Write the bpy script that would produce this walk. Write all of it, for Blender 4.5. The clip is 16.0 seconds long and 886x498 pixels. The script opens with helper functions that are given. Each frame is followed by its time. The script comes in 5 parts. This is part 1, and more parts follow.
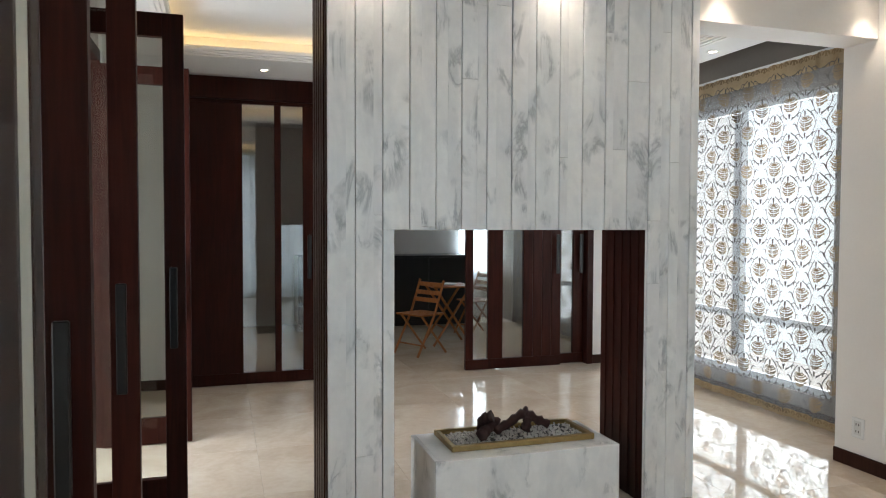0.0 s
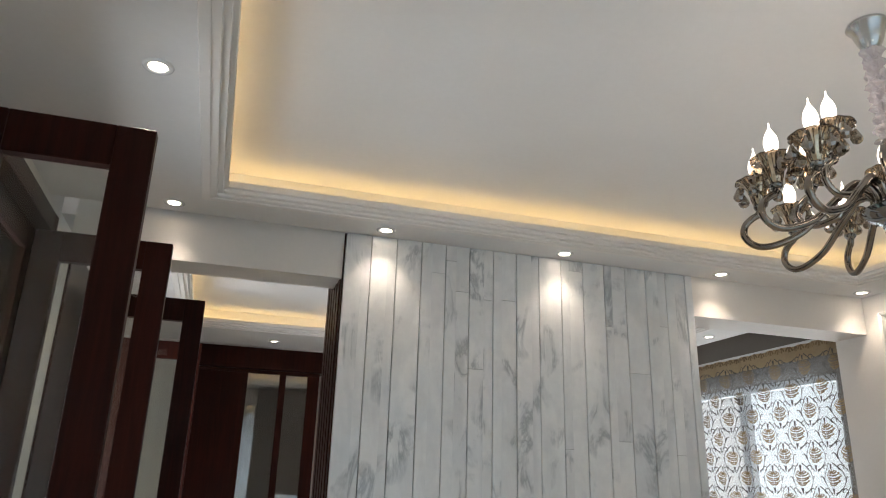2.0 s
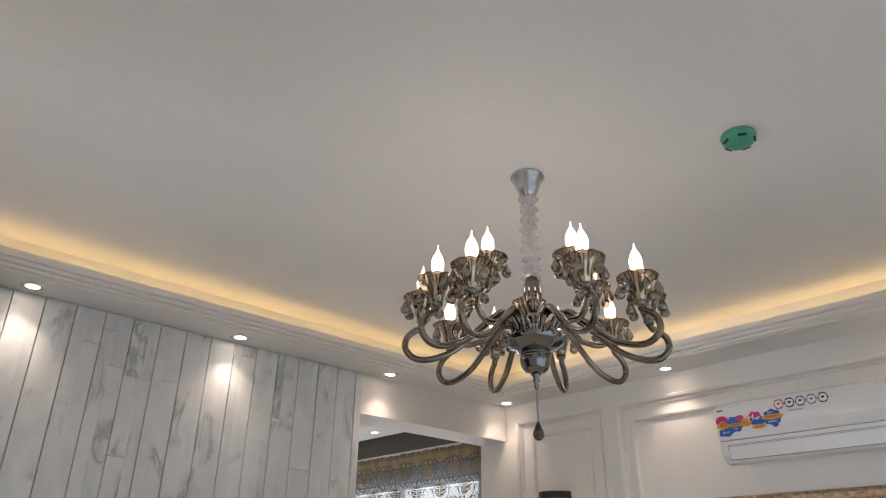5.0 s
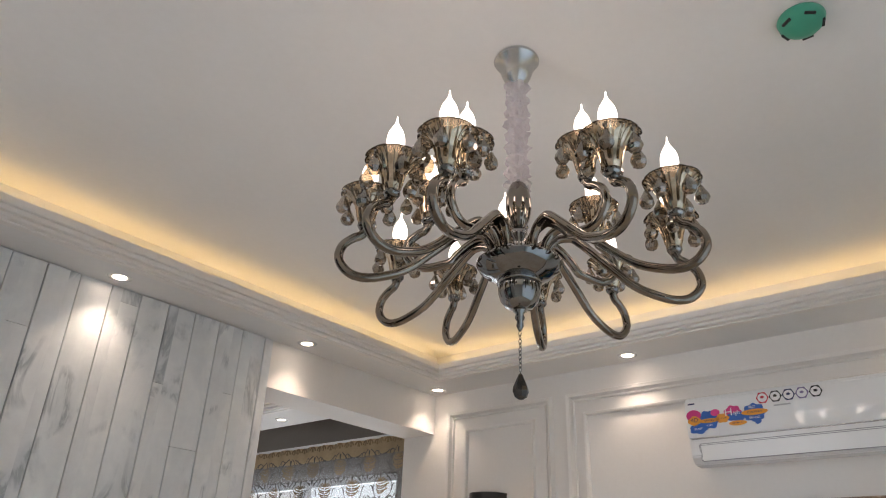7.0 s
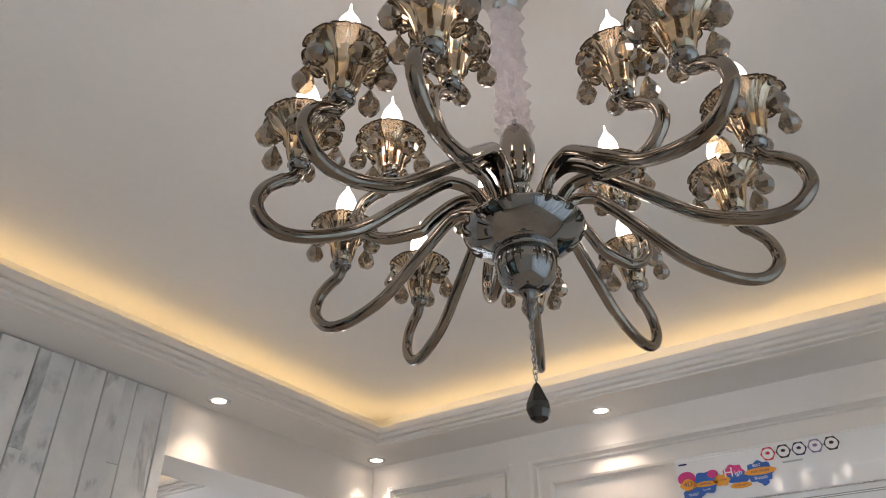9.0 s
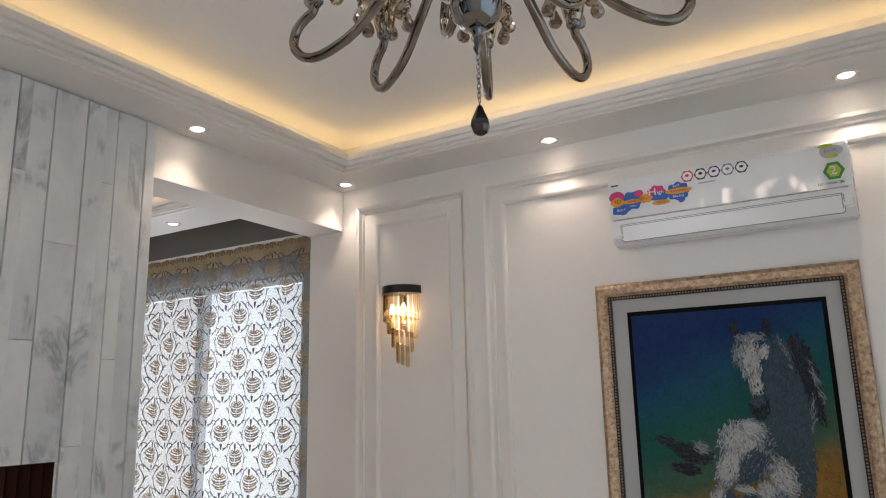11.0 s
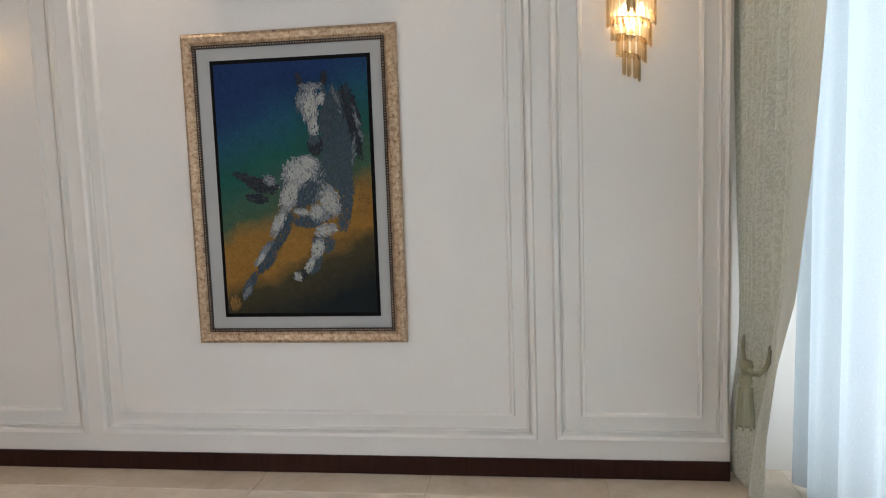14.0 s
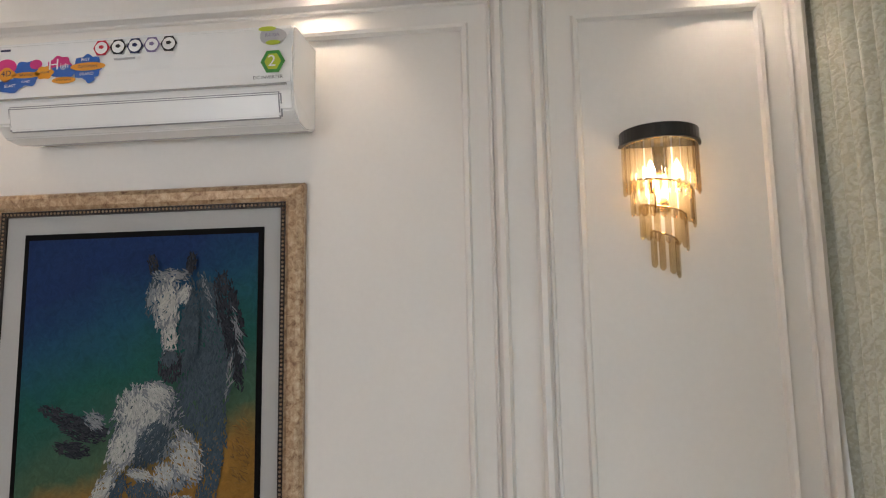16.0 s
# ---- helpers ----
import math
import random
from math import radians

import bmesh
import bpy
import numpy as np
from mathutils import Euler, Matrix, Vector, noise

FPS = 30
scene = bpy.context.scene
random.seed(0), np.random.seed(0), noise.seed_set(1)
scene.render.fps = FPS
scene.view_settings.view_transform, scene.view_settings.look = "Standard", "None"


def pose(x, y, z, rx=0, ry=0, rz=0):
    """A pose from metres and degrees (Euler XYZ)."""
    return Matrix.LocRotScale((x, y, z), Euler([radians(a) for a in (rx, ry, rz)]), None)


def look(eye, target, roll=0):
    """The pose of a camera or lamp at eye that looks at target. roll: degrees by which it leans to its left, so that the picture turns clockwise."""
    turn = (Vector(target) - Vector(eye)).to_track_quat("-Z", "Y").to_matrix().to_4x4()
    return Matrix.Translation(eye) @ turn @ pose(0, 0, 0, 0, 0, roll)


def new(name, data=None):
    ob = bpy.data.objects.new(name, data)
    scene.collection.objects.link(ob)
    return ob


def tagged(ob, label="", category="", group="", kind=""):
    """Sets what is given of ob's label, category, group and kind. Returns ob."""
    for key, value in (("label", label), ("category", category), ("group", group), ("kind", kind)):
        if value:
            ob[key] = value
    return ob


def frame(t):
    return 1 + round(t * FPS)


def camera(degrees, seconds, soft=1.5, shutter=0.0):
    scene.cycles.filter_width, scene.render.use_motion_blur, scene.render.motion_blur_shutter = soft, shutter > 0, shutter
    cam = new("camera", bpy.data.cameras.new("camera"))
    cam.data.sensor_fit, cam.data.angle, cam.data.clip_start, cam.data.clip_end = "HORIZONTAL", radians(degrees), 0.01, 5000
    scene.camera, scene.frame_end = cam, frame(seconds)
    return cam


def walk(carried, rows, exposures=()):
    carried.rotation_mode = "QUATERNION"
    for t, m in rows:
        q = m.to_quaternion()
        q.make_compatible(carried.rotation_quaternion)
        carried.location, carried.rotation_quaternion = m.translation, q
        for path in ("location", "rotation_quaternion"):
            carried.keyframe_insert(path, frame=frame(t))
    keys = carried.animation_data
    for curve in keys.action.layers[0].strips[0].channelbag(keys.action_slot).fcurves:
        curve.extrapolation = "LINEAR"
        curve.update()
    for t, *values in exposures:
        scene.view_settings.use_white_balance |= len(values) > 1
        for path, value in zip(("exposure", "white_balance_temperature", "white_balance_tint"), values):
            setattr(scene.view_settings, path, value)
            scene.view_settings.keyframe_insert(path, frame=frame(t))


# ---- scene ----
cam = camera(64.1, 16.0, soft=1.1)
PATH = [
    (0, (0.611, 1.04, 1.46), (1.209, 2.947, 1.387), 0.2),
    (0.5, (0.591, 1.026, 1.496), (1.09, 2.963, 1.466), 1.0),
    (1, (0.557, 1.015, 1.543), (1.133, 2.921, 1.732), 0.5),
    (1.5, (0.565, 0.999, 1.575), (1.141, 2.864, 2.014), 1.5),
    (2, (0.566, 0.98, 1.605), (1.12, 2.795, 2.237), 1.7),
    (2.5, (0.565, 0.954, 1.629), (1.074, 2.687, 2.487), 2.2),
    (3, (0.545, 0.932, 1.652), (0.999, 2.544, 2.745), 3.1),
    (3.5, (0.553, 0.905, 1.665), (1.059, 2.404, 2.889), 3.2),
    (4, (0.608, 0.878, 1.721), (1.351, 2.278, 2.941), 1.8),
    (4.5, (0.579, 0.9, 1.68), (1.612, 2.222, 2.769), 0.0),
    (5, (0.639, 0.969, 1.661), (1.863, 2.298, 2.518), 0.8),
    (5.2, (0.65, 1.012, 1.659), (1.913, 2.324, 2.486), 1.4),
    (7.3, (1.152, 1.628, 1.678), (2.54, 2.737, 2.596), 1.5),
    (7.5, (1.212, 1.718, 1.695), (2.64, 2.749, 2.643), -0.4),
    (8, (1.366, 1.861, 1.715), (2.805, 2.82, 2.718), -0.1),
    (8.2, (1.432, 1.882, 1.73), (2.812, 2.825, 2.829), -0.7),
    (10.3, (1.352, 1.888, 1.683), (2.89, 2.813, 2.566), -0.5),
    (10.5, (1.318, 1.87, 1.662), (2.928, 2.805, 2.393), -1.3),
    (11, (1.25, 1.765, 1.612), (2.923, 2.779, 2.024), -1.3),
    (11.5, (1.119, 1.62, 1.528), (2.793, 2.711, 1.606), -0.1),
    (12, (0.992, 1.512, 1.487), (2.704, 2.538, 1.361), -0.6),
    (12.5, (0.866, 1.44, 1.426), (2.713, 2.19, 1.264), -0.6),
    (13, (0.92, 1.354, 1.434), (2.847, 1.868, 1.282), -0.7),
    (13.5, (1.001, 1.273, 1.462), (2.962, 1.598, 1.247), -1.2),
    (14, (1.069, 1.204, 1.401), (3.042, 1.458, 1.192), -1.9),
    (14.5, (1.243, 1.187, 1.429), (3.238, 1.293, 1.341), -0.1),
    (15, (1.571, 1.216, 1.476), (3.571, 1.201, 1.504), 0.3),
    (15.5, (1.902, 1.168, 1.553), (3.891, 1.217, 1.759), -0.8),
    (16, (2.258, 1.161, 1.597), (4.227, 1.386, 1.868), -1.0),
]
walk(cam, [(t, look(eye, target, roll)) for t, eye, target, roll in PATH], [(0, 0.05, 6550, 13), (1.5, -0.25, 6600, 14), (3, -0.36, 6550, 15), (5, -0.53, 6700, 19), (8.2, -0.38, 6700, 19), (11.5, -0.40, 6600, 18), (12.5, -0.14, 6600, 16), (13.5, -0.02, 6550, 15), (14.5, -0.27, 7000, 21), (15, -0.4, 7450, 25), (15.5, -0.24, 7500, 25), (16, -0.16, 6950, 19)])

# ---- world and large lights ----
world = bpy.data.worlds.new("world")
scene.world = world
world.use_nodes = True
wn = world.node_tree.nodes
sky = wn.new("ShaderNodeTexSky")
sky.sky_type, sky.sun_disc, sky.sun_elevation, sky.sun_rotation = "NISHITA", False, radians(50), radians(200)
world.node_tree.links.new(sky.outputs[0], wn["Background"].inputs[0])
wn["Background"].inputs[1].default_value = 0.1
sun = new("sun", bpy.data.lights.new("sun", "SUN"))
sun.data.energy, sun.data.angle, sun.data.color = 1.0, radians(12), (1, 0.95, 0.88)
sun.matrix_world = look((2, -8, 9), (2, 0, 0))


def window_light(name, m, w, h, watts, colour):
    """The sky's light in a window's opening; on the west, added fill."""
    lamp = bpy.data.lights.new(name, "AREA")
    lamp.shape, lamp.size, lamp.size_y, lamp.energy, lamp.color = "RECTANGLE", w, h, watts, colour
    ob = new(name, lamp)
    ob.matrix_world = m
    return ob


SKY_COLOUR = (0.86, 0.94, 1.0)
window_light("sky_light_south", look((2.36, -0.29, 1.34), (2.36, 3, 1.34)), 3.75, 2.3, 92, SKY_COLOUR)
window_light("sky_light_east", look((5.35, 6.04, 1.40), (1, 6.04, 1.33)), 3.0, 2.8, 120, SKY_COLOUR)
window_light("sky_light_dining", look((5.0, 11.42, 1.6), (5.0, 8, 1.5)), 1.7, 1.7, 220, SKY_COLOUR)
# added fill from the side room, brightens the painted wall
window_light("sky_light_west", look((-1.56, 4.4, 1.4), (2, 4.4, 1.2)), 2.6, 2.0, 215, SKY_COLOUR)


# ---- materials ----
def material(name, build):
    m = bpy.data.materials.new(name)
    m.use_nodes = True
    n = m.node_tree.nodes
    build(m.node_tree, n, n["Principled BSDF"])
    return m


def coords(tree, scale=(1, 1, 1), use_random=False):
    """Object coordinates, in metres, shifted for each object where asked."""
    n, l = tree.nodes, tree.links
    tc, mp = n.new("ShaderNodeTexCoord"), n.new("ShaderNodeMapping")
    l.new(tc.outputs["Object"], mp.inputs["Vector"])
    mp.inputs["Scale"].default_value = scale
    if use_random:
        info, mul = n.new("ShaderNodeObjectInfo"), n.new("ShaderNodeMath")
        mul.operation = "MULTIPLY"
        mul.inputs[1].default_value = 37.0
        l.new(info.outputs["Random"], mul.inputs[0])
        l.new(mul.outputs[0], mp.inputs["Location"])
    return mp.outputs[0]


def noise_tex(tree, vec, scale, detail=4, rough=0.5, distort=0.0):
    t = tree.nodes.new("ShaderNodeTexNoise")
    t.inputs["Scale"].default_value, t.inputs["Detail"].default_value = scale, detail
    t.inputs["Roughness"].default_value, t.inputs["Distortion"].default_value = rough, distort
    if vec is not None:
        tree.links.new(vec, t.inputs["Vector"])
    return t.outputs["Fac"]


def ramp(tree, fac, *stops):
    r = tree.nodes.new("ShaderNodeValToRGB")
    while len(r.color_ramp.elements) < len(stops):
        r.color_ramp.elements.new(0.5)
    for e, (p, c) in zip(r.color_ramp.elements, stops):
        e.position, e.color = p, (*c, 1) if len(c) == 3 else c
    tree.links.new(fac, r.inputs[0])
    return r.outputs[0]


def mix(tree, fac, a, b, blend="MIX"):
    m = tree.nodes.new("ShaderNodeMix")
    m.data_type, m.blend_type = "RGBA", blend
    for v, k in ((fac, 0), (a, 6), (b, 7)):
        if isinstance(v, (int, float)):
            m.inputs[k].default_value = v
        elif isinstance(v, tuple):
            m.inputs[k].default_value = (*v, 1)
        else:
            tree.links.new(v, m.inputs[k])
    return m.outputs[2]


def bump(tree, bsdf, height, strength=0.2, dist=0.01):
    b = tree.nodes.new("ShaderNodeBump")
    b.inputs["Strength"].default_value, b.inputs["Distance"].default_value = strength, dist
    tree.links.new(height, b.inputs["Height"])
    tree.links.new(b.outputs[0], bsdf.inputs["Normal"])


def simple(name, colour, rough=0.5, metal=0.0, vary=0.06, scale=30, bumpy=0.0, coat=0.0):
    """A paint, plastic or metal with faint blotches at two scales."""
    def build(tree, n, b):
        v = coords(tree)
        dark = tuple(c * (1 - vary * 2) for c in colour)
        light = tuple(min(1, c * (1 + vary)) for c in colour)
        big = ramp(tree, noise_tex(tree, v, 1.6, 3), (0.3, dark), (0.7, light))
        fine = ramp(tree, noise_tex(tree, v, scale, 5), (0.3, tuple([1 - vary] * 3)), (0.7, (1, 1, 1)))
        tree.links.new(mix(tree, 1.0, big, fine, "MULTIPLY"), b.inputs["Base Color"])
        b.inputs["Roughness"].default_value, b.inputs["Metallic"].default_value = rough, metal
        b.inputs["Coat Weight"].default_value = coat
        if bumpy:
            bump(tree, b, noise_tex(tree, v, scale * 3, 4), bumpy, 0.004)
    return material(name, build)


def glow(name, colour, strength):
    def build(tree, n, b):
        b.inputs["Base Color"].default_value = (0.8, 0.8, 0.8, 1)
        b.inputs["Emission Color"].default_value, b.inputs["Emission Strength"].default_value = (*colour, 1), strength
    return material(name, build)


def wood_build(dark, light, rough=0.3):
    def build(tree, n, b):
        v = coords(tree, (14, 14, 0.9), True)
        grain = noise_tex(tree, v, 3.0, 6, 0.6, 0.8)
        tone = noise_tex(tree, coords(tree, (1, 1, 1), True), 1.2, 3)
        c = ramp(tree, grain, (0.3, dark), (0.75, light))
        tree.links.new(mix(tree, 0.35, c, ramp(tree, tone, (0.3, dark), (0.8, light))), b.inputs["Base Color"])
        tree.links.new(ramp(tree, grain, (0.2, (rough + 0.12,) * 3), (0.8, (rough,) * 3)), b.inputs["Roughness"])
        bump(tree, b, grain, 0.08, 0.003)
        b.inputs["Specular IOR Level"].default_value = 0.12
    return build


def marble_build(tree, n, b):
    v = coords(tree, (1.0, 1.0, 1.0), True)
    tilt = n.new("ShaderNodeMapping")
    tilt.inputs["Rotation"].default_value = (0.0, 0.55, 0.2)
    tilt.inputs["Scale"].default_value = (2.4, 2.4, 0.85)
    tree.links.new(v, tilt.inputs["Vector"])
    wisp = noise_tex(tree, tilt.outputs[0], 3.0, 7, 0.60, 0.7)
    vein = ramp(tree, wisp, (0.43, (1, 1, 1)), (0.50, (0.54, 0.57, 0.60)), (0.53, (0.84, 0.86, 0.87)), (0.62, (1, 1, 1)))
    patch = ramp(tree, noise_tex(tree, v, 3.8, 4, 0.5, 0.5), (0.52, (0.0,) * 3), (0.62, (1.0,) * 3))
    smoke = ramp(tree, noise_tex(tree, tilt.outputs[0], 2.2, 6, 0.6, 0.8), (0.40, (0.90, 0.91, 0.92)), (0.56, (1, 1, 1)))
    cloud = ramp(tree, noise_tex(tree, v, 9, 6, 0.65), (0.3, (0.74, 0.76, 0.77)), (0.7, (0.84, 0.86, 0.86)))
    info = n.new("ShaderNodeObjectInfo")
    tone = ramp(tree, info.outputs["Random"], (0.0, (0.92, 0.92, 0.93)), (1.0, (1, 1, 1)))
    veins = mix(tree, patch, (1, 1, 1), vein)
    c = mix(tree, 1.0, mix(tree, 1.0, cloud, smoke, "MULTIPLY"), veins, "MULTIPLY")
    tree.links.new(mix(tree, 1.0, c, tone, "MULTIPLY"), b.inputs["Base Color"])
    b.inputs["Roughness"].default_value = 0.22


def floor_build(tree, n, b):
    v = coords(tree, (1, 1, 1), True)
    wisp = noise_tex(tree, v, 2.0, 7, 0.6, 1.2)
    c = ramp(tree, wisp, (0.3, (0.60, 0.49, 0.38)), (0.5, (0.68, 0.57, 0.46)), (0.7, (0.74, 0.65, 0.54)))
    f = ramp(tree, noise_tex(tree, v, 26, 5), (0.3, (0.93, 0.92, 0.9)), (0.7, (1, 1, 1)))
    tree.links.new(mix(tree, 1.0, c, f, "MULTIPLY"), b.inputs["Base Color"])
    tree.links.new(ramp(tree, noise_tex(tree, v, 7, 4), (0.3, (0.02,) * 3), (0.8, (0.06,) * 3)), b.inputs["Roughness"])
    b.inputs["IOR"].default_value = 1.75


def sheer_build(transparency, colour, weave):
    """Thin cloth: some light passes straight, some is scattered through."""
    def build(tree, n, b):
        l = tree.links
        v = coords(tree)
        tone = ramp(tree, noise_tex(tree, v, weave, 3), (0.3, tuple(c * 0.9 for c in colour)), (0.7, colour))
        trans, diff, clear = n.new("ShaderNodeBsdfTranslucent"), n.new("ShaderNodeBsdfDiffuse"), n.new("ShaderNodeBsdfTransparent")
        m1, m2 = n.new("ShaderNodeMixShader"), n.new("ShaderNodeMixShader")
        l.new(tone, trans.inputs[0])
        l.new(tone, diff.inputs[0])
        m1.inputs[0].default_value, m2.inputs[0].default_value = 0.45, transparency
        l.new(trans.outputs[0], m1.inputs[1])
        l.new(diff.outputs[0], m1.inputs[2])
        l.new(m1.outputs[0], m2.inputs[1])
        l.new(clear.outputs[0], m2.inputs[2])
        l.new(m2.outputs[0], n["Material Output"].inputs[0])
    return build


def mirror_share(tree, least):
    """How much a glass surface mirrors: least head-on, rising at a slant."""
    n, l = tree.nodes, tree.links
    lw, pw, ma = n.new("ShaderNodeLayerWeight"), n.new("ShaderNodeMath"), n.new("ShaderNodeMath")
    lw.inputs[0].default_value = 0.5
    pw.operation, ma.operation = "POWER", "MULTIPLY_ADD"
    pw.inputs[1].default_value = 5.0
    ma.inputs[1].default_value, ma.inputs[2].default_value = 1 - least, least
    l.new(lw.outputs["Facing"], pw.inputs[0])
    l.new(pw.outputs[0], ma.inputs[0])
    return ma.outputs[0]


def pane_build(colour, gloss, least=0.05):
    """Clear or smoked glass in thin panes: straight through, with a mirror's share by the angle."""
    def build(tree, n, b):
        l = tree.links
        clear, shine, m = n.new("ShaderNodeBsdfTransparent"), n.new("ShaderNodeBsdfGlossy"), n.new("ShaderNodeMixShader")
        clear.inputs[0].default_value = (*colour, 1)
        shine.inputs["Roughness"].default_value = gloss
        l.new(mirror_share(tree, least), m.inputs[0])
        l.new(clear.outputs[0], m.inputs[1])
        l.new(shine.outputs[0], m.inputs[2])
        l.new(m.outputs[0], n["Material Output"].inputs[0])
    return build


WALL = simple("wall_paint", (0.80, 0.77, 0.73), 0.55, vary=0.02, scale=60, bumpy=0.05)
CEIL = simple("ceiling_paint", (0.80, 0.79, 0.77), 0.7, vary=0.02, scale=40, bumpy=0.03)
TAUPE = simple("dark_taupe", (0.20, 0.175, 0.15), 0.7, vary=0.05, scale=40)
TRIM = simple("moulding_paint", (0.82, 0.79, 0.75), 0.4, vary=0.02, scale=50)
WOOD = material("dark_mahogany", wood_build((0.013, 0.0026, 0.0016), (0.044, 0.0092, 0.0052), 0.34))
BASEWOOD = material("brown_skirting_wood", wood_build((0.022, 0.008, 0.006), (0.05, 0.02, 0.014), 0.3))
MARBLE = material("white_veined_marble", marble_build)
FLOOR = material("polished_cream_marble", floor_build)
GROUT = simple("grout", (0.42, 0.36, 0.29), 0.6)
GLASS = material("clear_glass", pane_build((0.96, 0.98, 0.97), 0.0))
DOOR_GLASS = material("tinted_door_glass", pane_build((0.80, 0.80, 0.78), 0.0, 0.16))
BLACK = simple("black_metal", (0.012, 0.011, 0.011), 0.35, 0.4)
BLACKPAINT = simple("black_lacquer", (0.012, 0.011, 0.011), 0.3)
SHEER = material("white_sheer_cloth", sheer_build(0.07, (0.56, 0.635, 0.685), 180))
NET = material("white_damask_net", sheer_build(0.76, (0.74, 0.78, 0.80), 160))
LED = glow("warm_led_strip", (1.0, 0.70, 0.30), 7)
LAMP = glow("downlight_led", (1.0, 0.86, 0.68), 28)
WHITE = simple("white_plastic", (0.82, 0.82, 0.81), 0.25, vary=0.01, coat=0.3)
ALU = simple("white_window_frame", (0.55, 0.57, 0.58), 0.35)


# ---- building blocks ----
def box(bm, x0, x1, y0, y1, z0, z1, bevel=0.0):
    vs = [bm.verts.new((x, y, z)) for x in (x0, x1) for y in (y0, y1) for z in (z0, z1)]
    fs = [bm.faces.new([vs[i] for i in q]) for q in ((0, 1, 3, 2), (4, 6, 7, 5), (0, 4, 5, 1), (2, 3, 7, 6), (0, 2, 6, 4), (1, 5, 7, 3))]
    if bevel:
        es = {e for f in fs for e in f.edges}
        bmesh.ops.bevel(bm, geom=list(es), offset=bevel, segments=1, affect="EDGES")
    return bm


def boxes(*args, bevel=0.0):
    bm = bmesh.new()
    for a in args:
        box(bm, *a, bevel=bevel)
    return bm


def mesh_of(name, bm, mat, smooth=False):
    me = bpy.data.meshes.new(name)
    bmesh.ops.recalc_face_normals(bm, faces=bm.faces)
    bm.to_mesh(me)
    bm.free()
    me.materials.append(mat)
    if smooth:
        me.shade_smooth()
    return me


def part(name, bm, mat, parent=None, label="", smooth=False):
    ob = new(name, mesh_of(name, bm, mat, smooth))
    if parent is not None:
        ob.parent = parent
    if label:
        ob["label"] = label
    return ob


def thing(name, place, label, category, group="", kind=""):
    ob = new(name)
    ob.location = place
    return tagged(ob, label, category, group, kind)


def structure(name, bm, mat, label="", category="", smooth=False):
    return tagged(part(name, bm, mat, smooth=smooth), label, category, kind="structure")


def lathe(profile, seg=24, m=None, arc=2 * math.pi):
    """A turned body from (radius, height) pairs."""
    bm = bmesh.new()
    full = abs(arc - 2 * math.pi) < 1e-6
    count = seg if full else seg + 1
    rings = [[bm.verts.new((r * math.cos(arc * i / seg), r * math.sin(arc * i / seg), z)) for i in range(count)] for r, z in profile]
    for a, b in zip(rings, rings[1:]):
        for i in range(seg):
            j = (i + 1) % count
            bm.faces.new((a[i], a[j], b[j], b[i]))
    bmesh.ops.remove_doubles(bm, verts=bm.verts, dist=1e-5)
    if m is not None:
        bm.transform(m)
    return bm


def tube(points, radius, seg=8, closed=False, bm=None):
    """A round bar along a line of points; radius may be a list."""
    bm = bm or bmesh.new()
    pts = [Vector(p) for p in points]
    rad = radius if isinstance(radius, (list, tuple)) else [radius] * len(pts)
    up = Vector((0.13, 0.29, 0.95)).normalized()
    rings = []
    for i, p in enumerate(pts):
        a, b = pts[max(i - 1, 0)], pts[min(i + 1, len(pts) - 1)]
        if closed:
            a, b = pts[i - 1], pts[(i + 1) % len(pts)]
        d = (b - a).normalized()
        u = d.cross(up).normalized()
        w = d.cross(u)
        rings.append([bm.verts.new(p + rad[i] * (math.cos(2 * math.pi * k / seg) * u + math.sin(2 * math.pi * k / seg) * w)) for k in range(seg)])
    pairs = list(zip(rings, rings[1:])) + ([(rings[-1], rings[0])] if closed else [])
    for a, b in pairs:
        for k in range(seg):
            bm.faces.new((a[k], a[(k + 1) % seg], b[(k + 1) % seg], b[k]))
    if not closed:
        bm.faces.new(rings[0])
        bm.faces.new(rings[-1][::-1])
    return bm


# overcast daylight beyond the windows
def sky_backdrop(name, bm, strength):
    ob = tagged(part(name, bm, glow(name + "_glow", (0.88, 0.95, 1.0), strength)), "pale overcast sky outside the window", "sky", kind="structure")
    return ob


sky_backdrop("backdrop_east", boxes((7.4, 7.42, 2.0, 11.0, -1.0, 4.5)), 0.75)
sky_backdrop("backdrop_south", boxes((-2.0, 7.0, -2.02, -2.0, -1.0, 4.5)), 0.55)
sky_backdrop("backdrop_north", boxes((2.0, 9.0, 13.5, 13.52, -1.0, 4.5)), 1.5)

# ---- plan ----
PW = 4.237            # the painted wall's face
LOW, HIGH = 2.757, 2.900   # lower ceiling and tray
MX0, MX1, MY0, MY1 = 1.063, 3.018, 4.205, 4.62   # marble wall
OX0, OX1, OZ = 1.373, 2.70, 1.428            # its opening
FARY = 7.60
WX = -0.13            # left wall with the glazed doors

# floor
floor = structure("floor", boxes((-1.6, 6.2, -0.6, 11.6, -0.2, -0.006)), GROUT, "polished cream marble tiled floor with fine joints", "floor")

